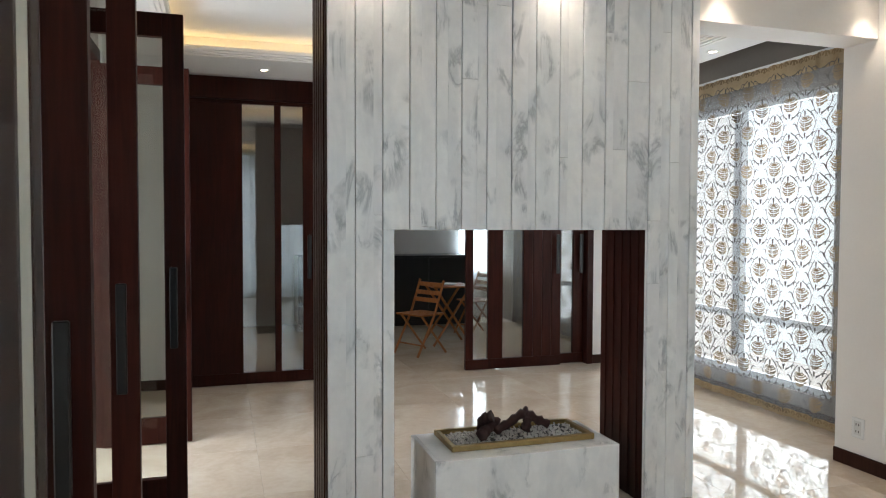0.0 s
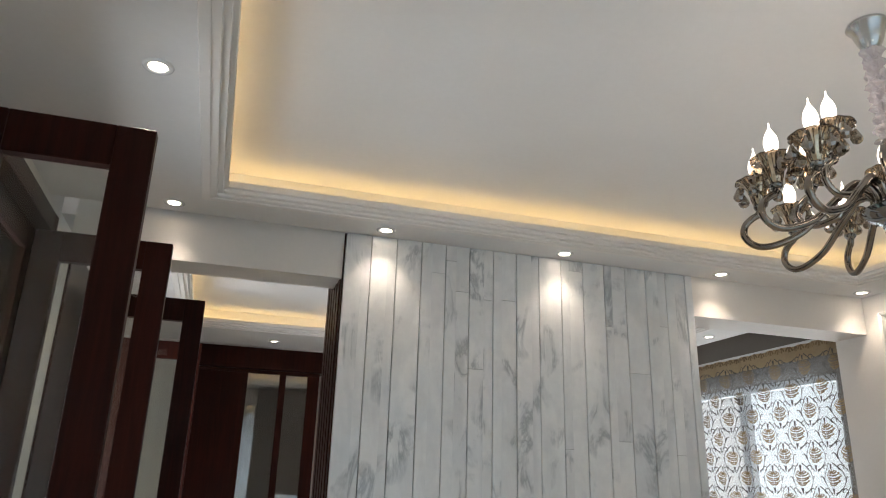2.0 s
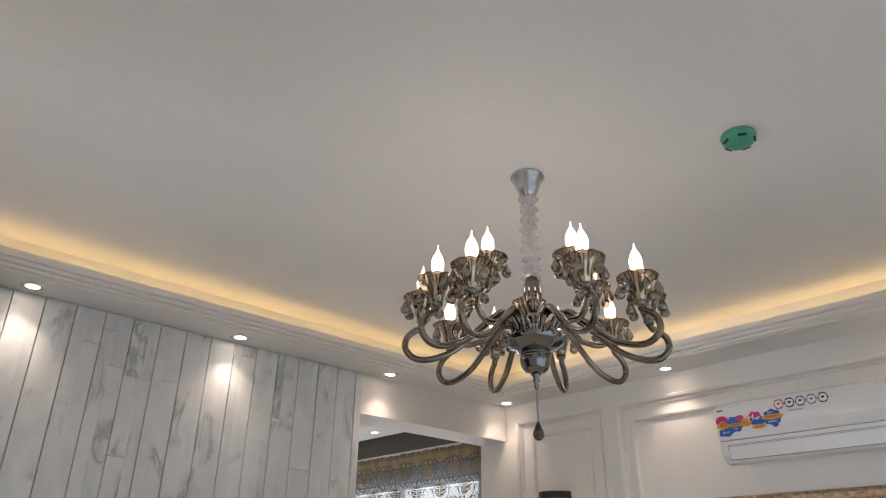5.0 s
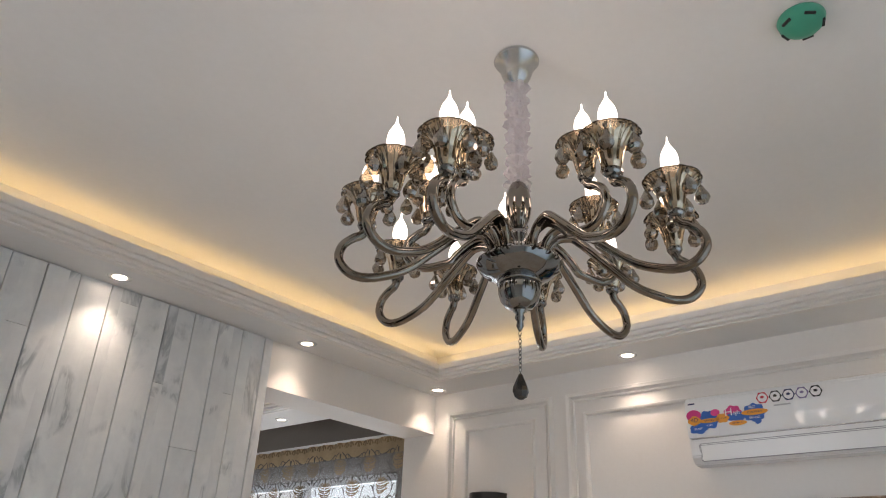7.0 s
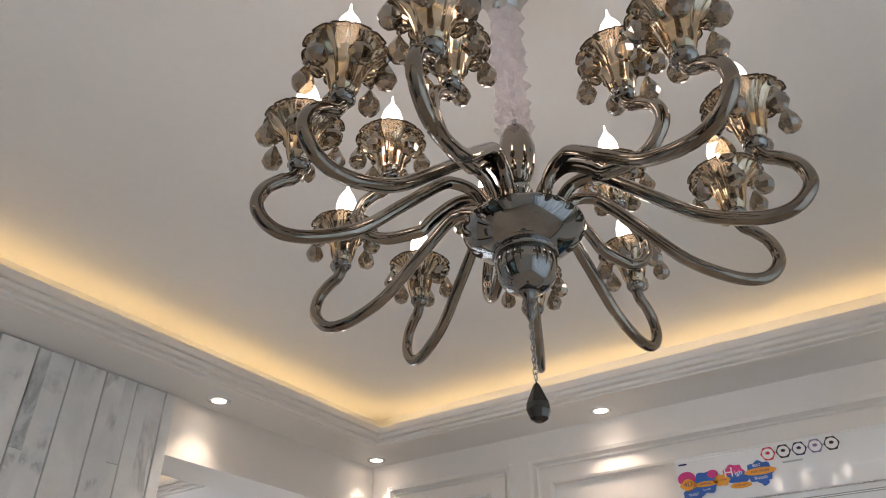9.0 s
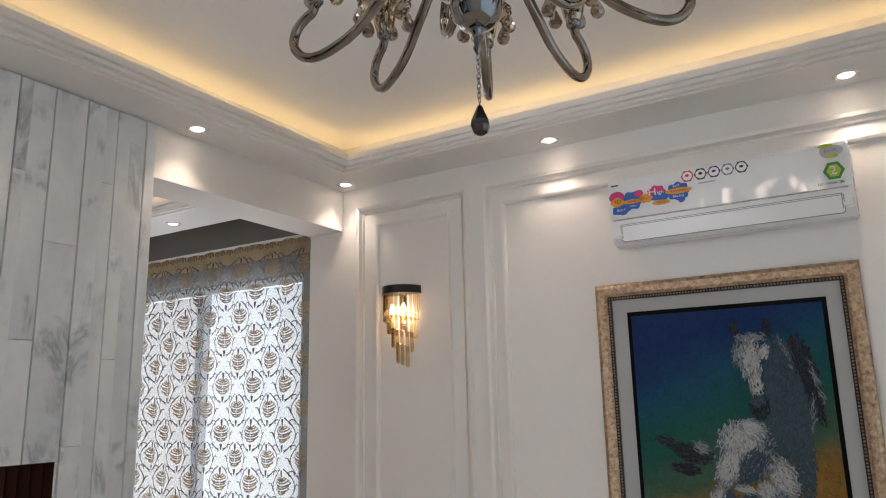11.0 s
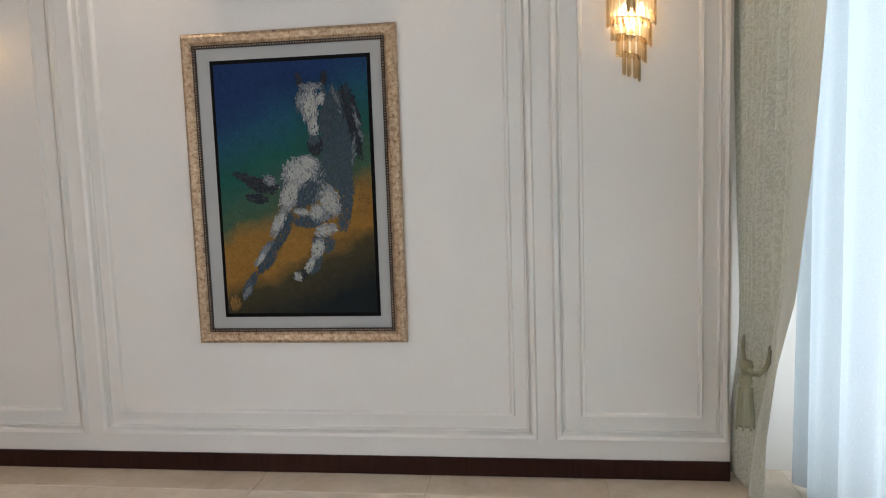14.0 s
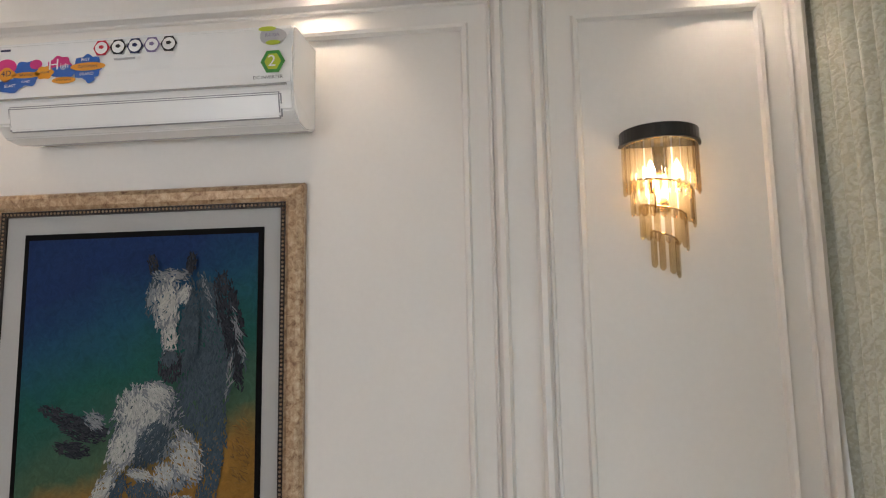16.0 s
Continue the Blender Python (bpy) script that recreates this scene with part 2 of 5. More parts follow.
# walls
structure("wall_east", boxes((PW, 4.50, 0.355, 4.46, 0, 3.1), (4.50, 4.95, 4.40, 4.46, 0, 3.1)), WALL, "off-white painted wall with panel mouldings", "wall")
structure("wall_east_recess", boxes((4.36, 4.50, -0.3, 0.355, 0, 3.1)), WALL)
structure("wall_south", boxes((0.0, 0.45, -0.30, -0.12, 0, 3.1), (4.28, 4.36, -0.30, -0.12, 0, 3.1), (0.45, 4.28, -0.30, -0.12, 2.55, 3.1), (0.45, 4.28, -0.30, -0.12, 0, 0.12)), WALL, "painted wall round a wide window", "wall")
structure("wall_west", boxes((0.0, 0.13, -0.3, 2.06, 0, 3.1)), WALL, "off-white painted wall", "wall")
bm = bmesh.new()
lower = [bm.verts.new(p) for p in ((0.13, 2.06, 0), (WX, 2.78, 0), (WX - 0.15, 2.78, 0), (0.0, 2.06, 0))]
geo = bmesh.ops.extrude_face_region(bm, geom=[bm.faces.new(lower)])
bmesh.ops.translate(bm, vec=(0, 0, 3.1), verts=[v for v in geo["geom"] if isinstance(v, bmesh.types.BMVert)])
structure("wall_splay", bm, WALL)
bm = bmesh.new()
lower = [bm.verts.new(p) for p in ((WX - 0.002, 2.782, 2.565), (-0.237, 3.06, 2.565), (-0.36, 3.06, 2.565), (WX - 0.15, 2.782, 2.565))]
geo = bmesh.ops.extrude_face_region(bm, geom=[bm.faces.new(lower)])
bmesh.ops.translate(bm, vec=(0, 0, 0.535), verts=[v for v in geo["geom"] if isinstance(v, bmesh.types.BMVert)])
structure("wall_splay_head", bm, WALL)
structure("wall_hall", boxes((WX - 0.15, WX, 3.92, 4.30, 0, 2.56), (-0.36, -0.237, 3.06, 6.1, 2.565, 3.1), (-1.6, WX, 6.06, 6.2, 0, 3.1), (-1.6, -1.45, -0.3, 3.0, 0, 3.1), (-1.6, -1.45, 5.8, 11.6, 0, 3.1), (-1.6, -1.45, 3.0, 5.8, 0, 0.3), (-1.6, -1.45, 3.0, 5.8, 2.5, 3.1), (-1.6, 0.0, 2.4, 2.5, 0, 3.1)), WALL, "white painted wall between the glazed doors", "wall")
# cover added to tone down the brightly lit end wall
structure("wall_panel", boxes((-1.44, WX - 0.01, 6.03, 6.056, 0.002, 2.48), bevel=0.003), simple("grey_taupe_paint", (0.36, 0.335, 0.30), 0.6, vary=0.04), "taupe cover added over the end wall of the side room", "panel")
structure("beam", boxes((MX1, PW, 4.225, 4.46, 2.53, 3.0), (WX, MX0, 4.245, 4.46, 2.53, 3.0)), WALL, "white painted beam over the openings", "beam")
# much darker and browner than the other walls
structure("wall_niche", boxes((4.75, 4.95, 4.46, 4.98, 0, 3.1), (4.75, 4.95, 7.10, 11.6, 0, 3.1), (4.75, 4.95, 4.98, 7.10, 2.45, 3.1), (4.75, 4.95, 4.98, 7.10, 0, 0.2)), TAUPE, "dark taupe wall round the curtained window", "wall")
structure("wall_north", boxes((-1.6, 0.30, FARY, FARY + 0.15, 0, 3.1), (0.30, 4.30, FARY, FARY + 0.15, 2.74, 3.1), (4.30, 4.75, FARY, FARY + 0.15, 0, 3.1)), WALL, "white painted wall over dark wooden sliding doors", "wall")
structure("wall_dining", boxes((-1.6, 4.1, 11.3, 11.45, 0, 3.1), (5.9, 6.2, 11.3, 11.45, 0, 3.1), (4.1, 5.9, 11.3, 11.45, 2.5, 3.1), (4.1, 5.9, 11.3, 11.45, 0, 0.7), (6.05, 6.2, 7.6, 11.45, 0, 3.1), (4.95, 6.2, 7.6, 7.75, 0, 3.1)), WALL, "pale painted wall of the dining room", "wall")


def ceiling_with_tray(name, x0, x1, y0, y1, a0, a1, b0, b1, label):
    """A lower ceiling with a lit tray (a0..a1, b0..b1) and its stepped cornice."""
    bm = boxes((x0, x1, y0, y1, HIGH, HIGH + 0.1))
    g = 0.10
    for q in ((x0, a0, y0, y1), (a1, x1, y0, y1), (a0, a1, y0, b0), (a0, a1, b1, y1)):
        box(bm, q[0], q[1], q[2], q[3], LOW, LOW + 0.03)
    for q in ((x0, a0 - g, y0, y1), (a1 + g, x1, y0, y1), (a0 - g, a1 + g, y0, b0 - g), (a0 - g, a1 + g, b1 + g, y1)):
        box(bm, q[0], q[1], q[2], q[3], LOW + 0.03, HIGH)
    structure(name, bm, CEIL, label, "ceiling")
    bm = bmesh.new()
    for k, (o, w, z0, z1) in enumerate(((-0.058, 0.036, 2.738, 2.757), (-0.026, 0.031, 2.744, 2.766), (0.003, 0.026, 2.756, 2.782), (0.027, 0.019, 2.772, 2.803))):
        for q in ((a0 + o, a0 + o + w, b0 + o, b1 - o), (a1 - o - w, a1 - o, b0 + o, b1 - o), (a0 + o + w, a1 - o - w, b0 + o, b0 + o + w), (a0 + o + w, a1 - o - w, b1 - o - w, b1 - o)):
            box(bm, q[0], q[1], q[2], q[3], z0, z1, bevel=0.003)
    structure(name.replace("ceiling", "cornice"), bm, TRIM, "stepped white plaster cornice round the lit tray", "cornice")
    s = 0.05
    strip = boxes((a0 - s - 0.012, a0 - s, b0, b1, LOW + 0.031, LOW + 0.043), (a1 + s, a1 + s + 0.012, b0, b1, LOW + 0.031, LOW + 0.043), (a0, a1, b0 - s - 0.012, b0 - s, LOW + 0.031, LOW + 0.043), (a0, a1, b1 + s, b1 + s + 0.012, LOW + 0.031, LOW + 0.043))
    structure(name.replace("ceiling", "led_strip"), strip, LED, "warm white light strip hidden in the ceiling cove", "light strip")


ceiling_with_tray("ceiling_lounge", -0.3, 4.5, -0.3, 4.225, 0.452, 3.909, 0.62, 3.933, "white ceiling with a raised tray lit by a warm cove")
ceiling_with_tray("ceiling_hall", -0.3, 4.28, 4.46, 7.75, 0.27, 3.90, 4.92, 6.80, "white ceiling of the inner hall with a lit tray")
structure("ceiling_side", boxes((-1.6, -0.3, -0.3, 11.6, 2.80, 2.9), (4.28, 4.95, 4.46, 7.75, 3.0, 3.1), (4.28, 4.31, 4.46, 7.75, LOW, 3.0), (-0.3, 6.2, 7.75, 11.6, 2.80, 2.9)), CEIL)

# skirting
structure("baseboard_east", boxes((PW - 0.014, PW, 0.355, 4.46, 0, 0.088), bevel=0.003), BASEWOOD, "dark brown wooden skirting board", "skirting")
structure("baseboard_north", boxes((4.30, 4.75, FARY - 0.014, FARY, 0, 0.09), (-1.4, 0.30, FARY - 0.014, FARY, 0, 0.09), (-1.4, WX, 6.046, 6.06, 0, 0.09)), BASEWOOD, "dark brown wooden skirting board", "skirting")


# panel mouldings: a stepped frame of mitred strips, in the wall's plane
def moulding(name, y0, y1, z0, z1, steps):
    bm = bmesh.new()
    for off, w, d in steps:
        a0, a1, c0, c1 = y0 + off, y1 - off, z0 + off, z1 - off
        rings = []
        for inset, depth in ((0, 0.0), (w * 0.25, d), (w * 0.7, d * 0.8), (w, 0.0)):
            rings.append([bm.verts.new((PW - depth, y, z)) for y, z in ((a0 + inset, c0 + inset), (a1 - inset, c0 + inset), (a1 - inset, c1 - inset), (a0 + inset, c1 - inset))])
        for r, s in zip(rings, rings[1:]):
            for i in range(4):
                bm.faces.new((r[i], r[(i + 1) % 4], s[(i + 1) % 4], s[i]))
    return structure(name, bm, TRIM, "white painted rectangular panel moulding on the wall", "moulding")


OUTER = ((0.0, 0.034, 0.026), (0.036, 0.012, 0.012))
INNER = ((0.0, 0.022, 0.018),)
for i, (o0, o1, i0, i1) in enumerate(((3.418, 4.118, 3.53, 3.99), (1.20, 3.336, 1.302, 3.24), (0.367, 1.122, 0.474, 1.004))):
    moulding("trim_panel_%d" % (2 * i + 1), o0, o1, 0.178, 2.645, OUTER)
    moulding("trim_panel_%d" % (2 * i + 2), i0, i1, 0.286, 2.54, INNER)

# marble wall: a core with dark wooden sides, faced with strips
marble_wall = structure("wall_marble", boxes((MX0 + 0.01, OX0 - 0.01, MY0 + 0.03, MY1 - 0.02, 0, LOW), (OX1 + 0.012, MX1 - 0.004, MY0 + 0.03, MY1 - 0.02, 0, LOW), (OX0 - 0.01, OX1 + 0.012, MY0 + 0.03, MY1 - 0.02, OZ + 0.012, LOW)), GROUT, "see-through fireplace wall faced with vertical white marble strips", "wall")

# downlights
def downlight(x, y, z=LOW, watts=8.0):
    t = thing("downlight", (x, y, z), "round white recessed ceiling downlight, switched on", "downlight", "recessed ceiling downlights")
    part("trim_ring", lathe([(0.026, -0.001), (0.028, -0.004), (0.033, -0.006), (0.040, -0.006), (0.045, -0.003), (0.046, 0.0)], 28), WHITE, t, smooth=True)
    part("lens", lathe([(0.0, -0.0025), (0.0268, -0.0025)], 24), LAMP, t, "glowing warm white lens")
    lamp = bpy.data.lights.new("downlight_beam", "SPOT")
    lamp.energy, lamp.spot_size, lamp.spot_blend, lamp.color, lamp.shadow_soft_size = watts, radians(95), 0.6, (1.0, 0.84, 0.66), 0.03
    ob = new("downlight_beam", lamp)
    ob.location = (x, y, z - 0.012)
    return t


for x in (0.275, 1.236, 2.183, 3.141, 4.13):
    downlight(x, 4.119)
for y in (0.55, 1.74, 2.931):
    downlight(4.13, y)
for y in (1.80, 2.977):
    downlight(0.277, y)
for x in (1.236, 2.183, 3.141):
    downlight(x, 0.45)
for x, y in ((0.97, 7.29), (2.4, 7.29), (4.15, 5.56)):
    downlight(x, y)


# ---- glazed doors and dark woodwork ----
def glazed_leaf(x0, x1, y, z1, label, handle_x):
    """A tall narrow door leaf, wood round one pane, standing open across the passage."""
    t = thing("glazed_door", (x0, y, 0), label, "door", "open glazed hall doors")
    w, d, s = x1 - x0, 0.045, 0.098
    part("stile", boxes((0, s, 0, d, 0.008, z1), bevel=0.003), WOOD, t)
    part("stile", boxes((w - s, w, 0, d, 0.008, z1), bevel=0.003), WOOD, t)
    part("rail", boxes((s, w - s, 0.001, d - 0.001, z1 - 0.115, z1), bevel=0.003), WOOD, t)
    part("rail", boxes((s, w - s, 0.001, d - 0.001, 0.008, 0.18), bevel=0.003), WOOD, t)
    pane = part("pane", boxes((s - 0.005, w - s + 0.005, 0.018, 0.024, 0.175, z1 - 0.11)), GLASS, t, "clear glass pane")
    pane.visible_shadow = False
    h = part("pull_handle", boxes((w - 0.072, w - 0.036, -0.055, -0.037, 0.84, 1.24), bevel=0.004), BLACK, t, "long black bar handle")
    for z in (0.92, 1.16):
        part("standoff", tube([(w - 0.054, -0.037, z), (w - 0.054, 0.0, z)], 0.009), BLACK, h)
    return t


glazed_leaf(WX + 0.004, 0.324, 2.83, 2.48, "dark mahogany glazed door standing open, with a long black handle", 0)
glazed_leaf(-0.168, 0.321, 3.84, 2.48, "dark mahogany glazed door leaf folded open beside the wall", 0)
glazed_leaf(WX + 0.004, 0.44, 4.78, 2.48, "dark mahogany glazed door leaf opened into the hall", 0)
glazed_leaf(WX + 0.004, 0.418, 5.97, 2.46, "dark mahogany glazed door at the far end of the hall", 0)

casing = structure("door_frame", boxes(
    (WX - 0.16, WX + 0.012, 2.77, 2.828, 0, 2.56), (WX - 0.16, WX + 0.012, 3.886, 3.92, 0, 2.56),
    (WX - 0.16, WX + 0.012, 4.30, 4.775, 0, 2.56), (WX - 0.16, WX + 0.012, 6.02, 6.06, 0, 2.56),
    (WX - 0.158, WX + 0.010, 2.828, 3.886, 2.485, 2.56), (WX - 0.158, WX + 0.010, 4.775, 6.02, 2.485, 2.56), bevel=0.003), WOOD, "dark mahogany door casing round the side openings", "door frame")
for y in (2.80, 3.90, 4.74):
    part("bead", tube([(WX + 0.014, y, 0), (WX + 0.014, y, 2.55)], 0.006, 6), WOOD, casing)

# door added here; its dark tint stands for the unlit room behind
SHADE_GLASS = material("shade_tinted_glass", pane_build((0.16, 0.20, 0.20), 0.0, 0.05))
closed = thing("added_dark_door", (WX - 0.09, 2.83, 0), "closed mahogany and dark glass door added to darken the side opening", "door")
part("stile", boxes((0, 0.045, 0.0, 0.09, 0.008, 2.484), bevel=0.003), WOOD, closed)
part("stile", boxes((0, 0.045, 0.965, 1.055, 0.008, 2.484), bevel=0.003), WOOD, closed)
part("rail", boxes((0.001, 0.044, 0.09, 0.965, 0.008, 0.18), bevel=0.003), WOOD, closed)
part("rail", boxes((0.001, 0.044, 0.09, 0.965, 2.39, 2.484), bevel=0.003), WOOD, closed)
part("pane", boxes((0.018, 0.024, 0.085, 0.970, 0.175, 2.395)), SHADE_GLASS, closed, "pane tinted dark for the unlit room beyond").visible_shadow = False

# linings of the fireplace wall
structure("wall_lining", boxes((MX0 - 0.004, MX0 + 0.010, MY0 + 0.022, MY1, 0, LOW - 0.004), (OX1, OX1 + 0.012, MY0 + 0.012, MY1, 0, OZ), (OX0 - 0.010, OX0, MY0 + 0.012, MY1, 0, OZ), (OX0, OX1, MY0 + 0.022, MY1, OZ, OZ + 0.012), (MX0 + 0.010, MX1 - 0.004, MY1 - 0.02, MY1, OZ + 0.012, LOW - 0.004), (MX0 + 0.010, OX0 - 0.010, MY1 - 0.02, MY1, 0, OZ + 0.012), (OX1 + 0.012, MX1 - 0.004, MY1 - 0.02, MY1, 0, OZ + 0.012)), WOOD, "dark wooden lining of the fireplace wall", "panelling")
ribs = bmesh.new()
for k in range(5):
    y = MY0 + 0.06 + 0.08 * k
    box(ribs, MX0 - 0.010, MX0 - 0.004, y, y + 0.055, 0.0, LOW - 0.006, bevel=0.002)
    box(ribs, OX1 - 0.006, OX1, y, y + 0.055, 0.0, OZ - 0.002, bevel=0.002)
structure("trim_lining", ribs, WOOD, "upright wooden battens on the lining", "panelling")


def sliding_door(x0, x1, y, glass, label, board=0.115):
    """A tall wooden sliding door, with glazed bays (x from, x to) between stiles."""
    t = thing("sliding_door", (x0, y, 0), label, "door", "dark sliding doors")
    z0, z1, d = 0.01, 2.53, 0.05
    part("rail", boxes((0, x1 - x0, 0, d, z0, 0.11), bevel=0.003), WOOD, t)
    part("rail", boxes((0, x1 - x0, 0, d, z1 - 0.02, z1 + 0.01), bevel=0.003), WOOD, t)
    edge = x0
    for g0, g1 in list(glass) + [(x1, x1)]:
        n = max(1, round((g0 - edge) / board))
        for k in range(n):
            a, b = edge + (g0 - edge) * k / n, edge + (g0 - edge) * (k + 1) / n
            part("board", boxes((a - x0 + 0.001, b - x0 - 0.001, 0.003, d - 0.003, 0.11, z1 - 0.02), bevel=0.003), WOOD, t)
        if g1 > g0:
            pane = part("pane", boxes((g0 - x0 - 0.004, g1 - x0 + 0.004, 0.02, 0.026, 0.105, z1 - 0.015)), DOOR_GLASS, t, "lightly mirrored glass pane")
            pane.visible_shadow = False
        edge = g1
    part("pull_handle", boxes((x1 - x0 - 0.07, x1 - x0 - 0.035, -0.05, -0.032, 0.95, 1.35), bevel=0.004), BLACK, t, "black bar handle")
    return t


sliding_door(0.336, 1.43, FARY - 0.02, ((0.795, 1.072), (1.13, 1.324)), "dark mahogany sliding door with two tall glass bays", 0.4)
sliding_door(2.90, 3.93, FARY - 0.02, ((2.979, 3.134), (3.292, 3.514)), "dark mahogany sliding door, half glazed, pushed aside")
sliding_door(3.93, 4.226, FARY + 0.045, ((3.95, 4.105),), "narrow dark mahogany sliding door with one glass bay")
structure("trim_door_head", boxes((0.30, 4.30, FARY - 0.03, FARY + 0.16, 2.545, 2.737), (0.30, 0.334, FARY - 0.03, FARY + 0.16, 0, 2.545), (4.23, 4.298, FARY - 0.03, FARY + 0.16, 0, 2.545), bevel=0.004), WOOD, "dark wooden head and jambs of the sliding doors", "door frame")


# ---- windows and curtains ----
def window(name, along, c0, c1, z0, z1, depth, mullions, transoms, sign):
    """A framed window; along: 0 for x, 1 for y."""
    def bar(a0, a1, b0, b1, w=0.05):
        return (a0, a1, depth, depth + w * sign, b0, b1) if along == 0 else (depth, depth + w * sign, a0, a1, b0, b1)
    t = structure(name, boxes(bar(c0, c0 + 0.05, z0, z1), bar(c1 - 0.05, c1, z0, z1), bar(c0 + 0.05, c1 - 0.05, z0, z0 + 0.05), bar(c0 + 0.05, c1 - 0.05, z1 - 0.05, z1)), ALU, "white framed window with clear panes behind curtains", "window")
    for m in mullions:
        part("mullion", boxes(bar(m - 0.035, m + 0.035, z0 + 0.05, z1 - 0.05, 0.045)), ALU, t)
    for z in transoms:
        part("transom", boxes(bar(c0 + 0.05, c1 - 0.05, z - 0.028, z + 0.028, 0.04)), ALU, t)
    edges = [c0] + list(mullions) + [c1]
    for a, b in zip(edges, edges[1:]):
        pane = part("pane", boxes(bar(a + 0.03, b - 0.03, z0 + 0.03, z1 - 0.03, 0.006)), GLASS, t)
        pane.visible_shadow = False
    return t


window("window_1", 1, 4.98, 7.10, 0.2, 2.45, 4.79, (5.95,), (0.70,), 1)
window("window_2", 0, 0.45, 4.28, 0.12, 2.55, -0.155, (1.6, 2.8), (), -1)
# unseen window, added only to carry the west fill lamp
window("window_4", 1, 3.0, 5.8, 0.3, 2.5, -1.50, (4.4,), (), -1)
window("window_3", 0, 4.1, 5.9, 0.7, 2.5, 11.34, (5.0,), (), 1)
structure("baseboard_niche", boxes((4.735, 4.75, 4.46, 7.6, 0, 0.09)), BASEWOOD, "dark brown wooden skirting board", "skirting")

GOLD_THREAD = simple("gold_embroidery", (0.35, 0.24, 0.11), 0.6, vary=0.25, scale=90)
GREY_THREAD = simple("grey_embroidery", (0.13, 0.12, 0.105), 0.7, vary=0.2, scale=90)
CURTAIN_X = 4.64


def net_x(y, z):
    """The net's gentle folds."""
    return CURTAIN_X + 0.010 * math.sin(y * 41) + 0.006 * math.sin(y * 17 + 1.3) + 0.003 * math.sin(z * 2 + y * 9)


def sheet(fn, us, vs):
    bm = bmesh.new()
    grid = [[bm.verts.new(fn(u, v)) for v in vs] for u in us]
    for a, b in zip(grid, grid[1:]):
        for i in range(len(vs) - 1):
            bm.faces.new((a[i], b[i], b[i + 1], a[i + 1]))
    return bm


def span(a, b, n):
    return [a + (b - a) * i / n for i in range(n + 1)]


NY0, NY1, NZ0, NZ1 = 4.83, 7.25, 0.03, 2.67
net = thing("net_curtain", (0, 0, 0), "white net curtain with gold damask embroidery, drawn over the window", "curtain")
part("cloth", sheet(lambda y, z: (net_x(y, z), y, z), span(NY0, NY1, 160), span(NZ0, NZ1, 14)), NET, net, smooth=True)


def ribbon(bm, line, w0, w1=None):
    """A flat stitched stroke along (y, z) points, laid on the net's front."""
    w1 = w0 if w1 is None else w1
    rows = []
    for i, (y, z) in enumerate(line):
        a, b = line[max(i - 1, 0)], line[min(i + 1, len(line) - 1)]
        dy, dz = b[0] - a[0], b[1] - a[1]
        q = math.hypot(dy, dz) or 1
        w = (w0 + (w1 - w0) * i / max(1, len(line) - 1)) * 0.52
        rows.append([bm.verts.new((net_x(y + k * dz / q * w, z) - 0.003, y + k * dz / q * w, z - k * dy / q * w)) for k in (-1, 1)])
    for r, s in zip(rows, rows[1:]):
        bm.faces.new((r[0], r[1], s[1], s[0]))


gold_bm, grey_bm = bmesh.new(), bmesh.new()
rng = random.Random(4)
CELL_W, CELL_H = 0.288, 0.310
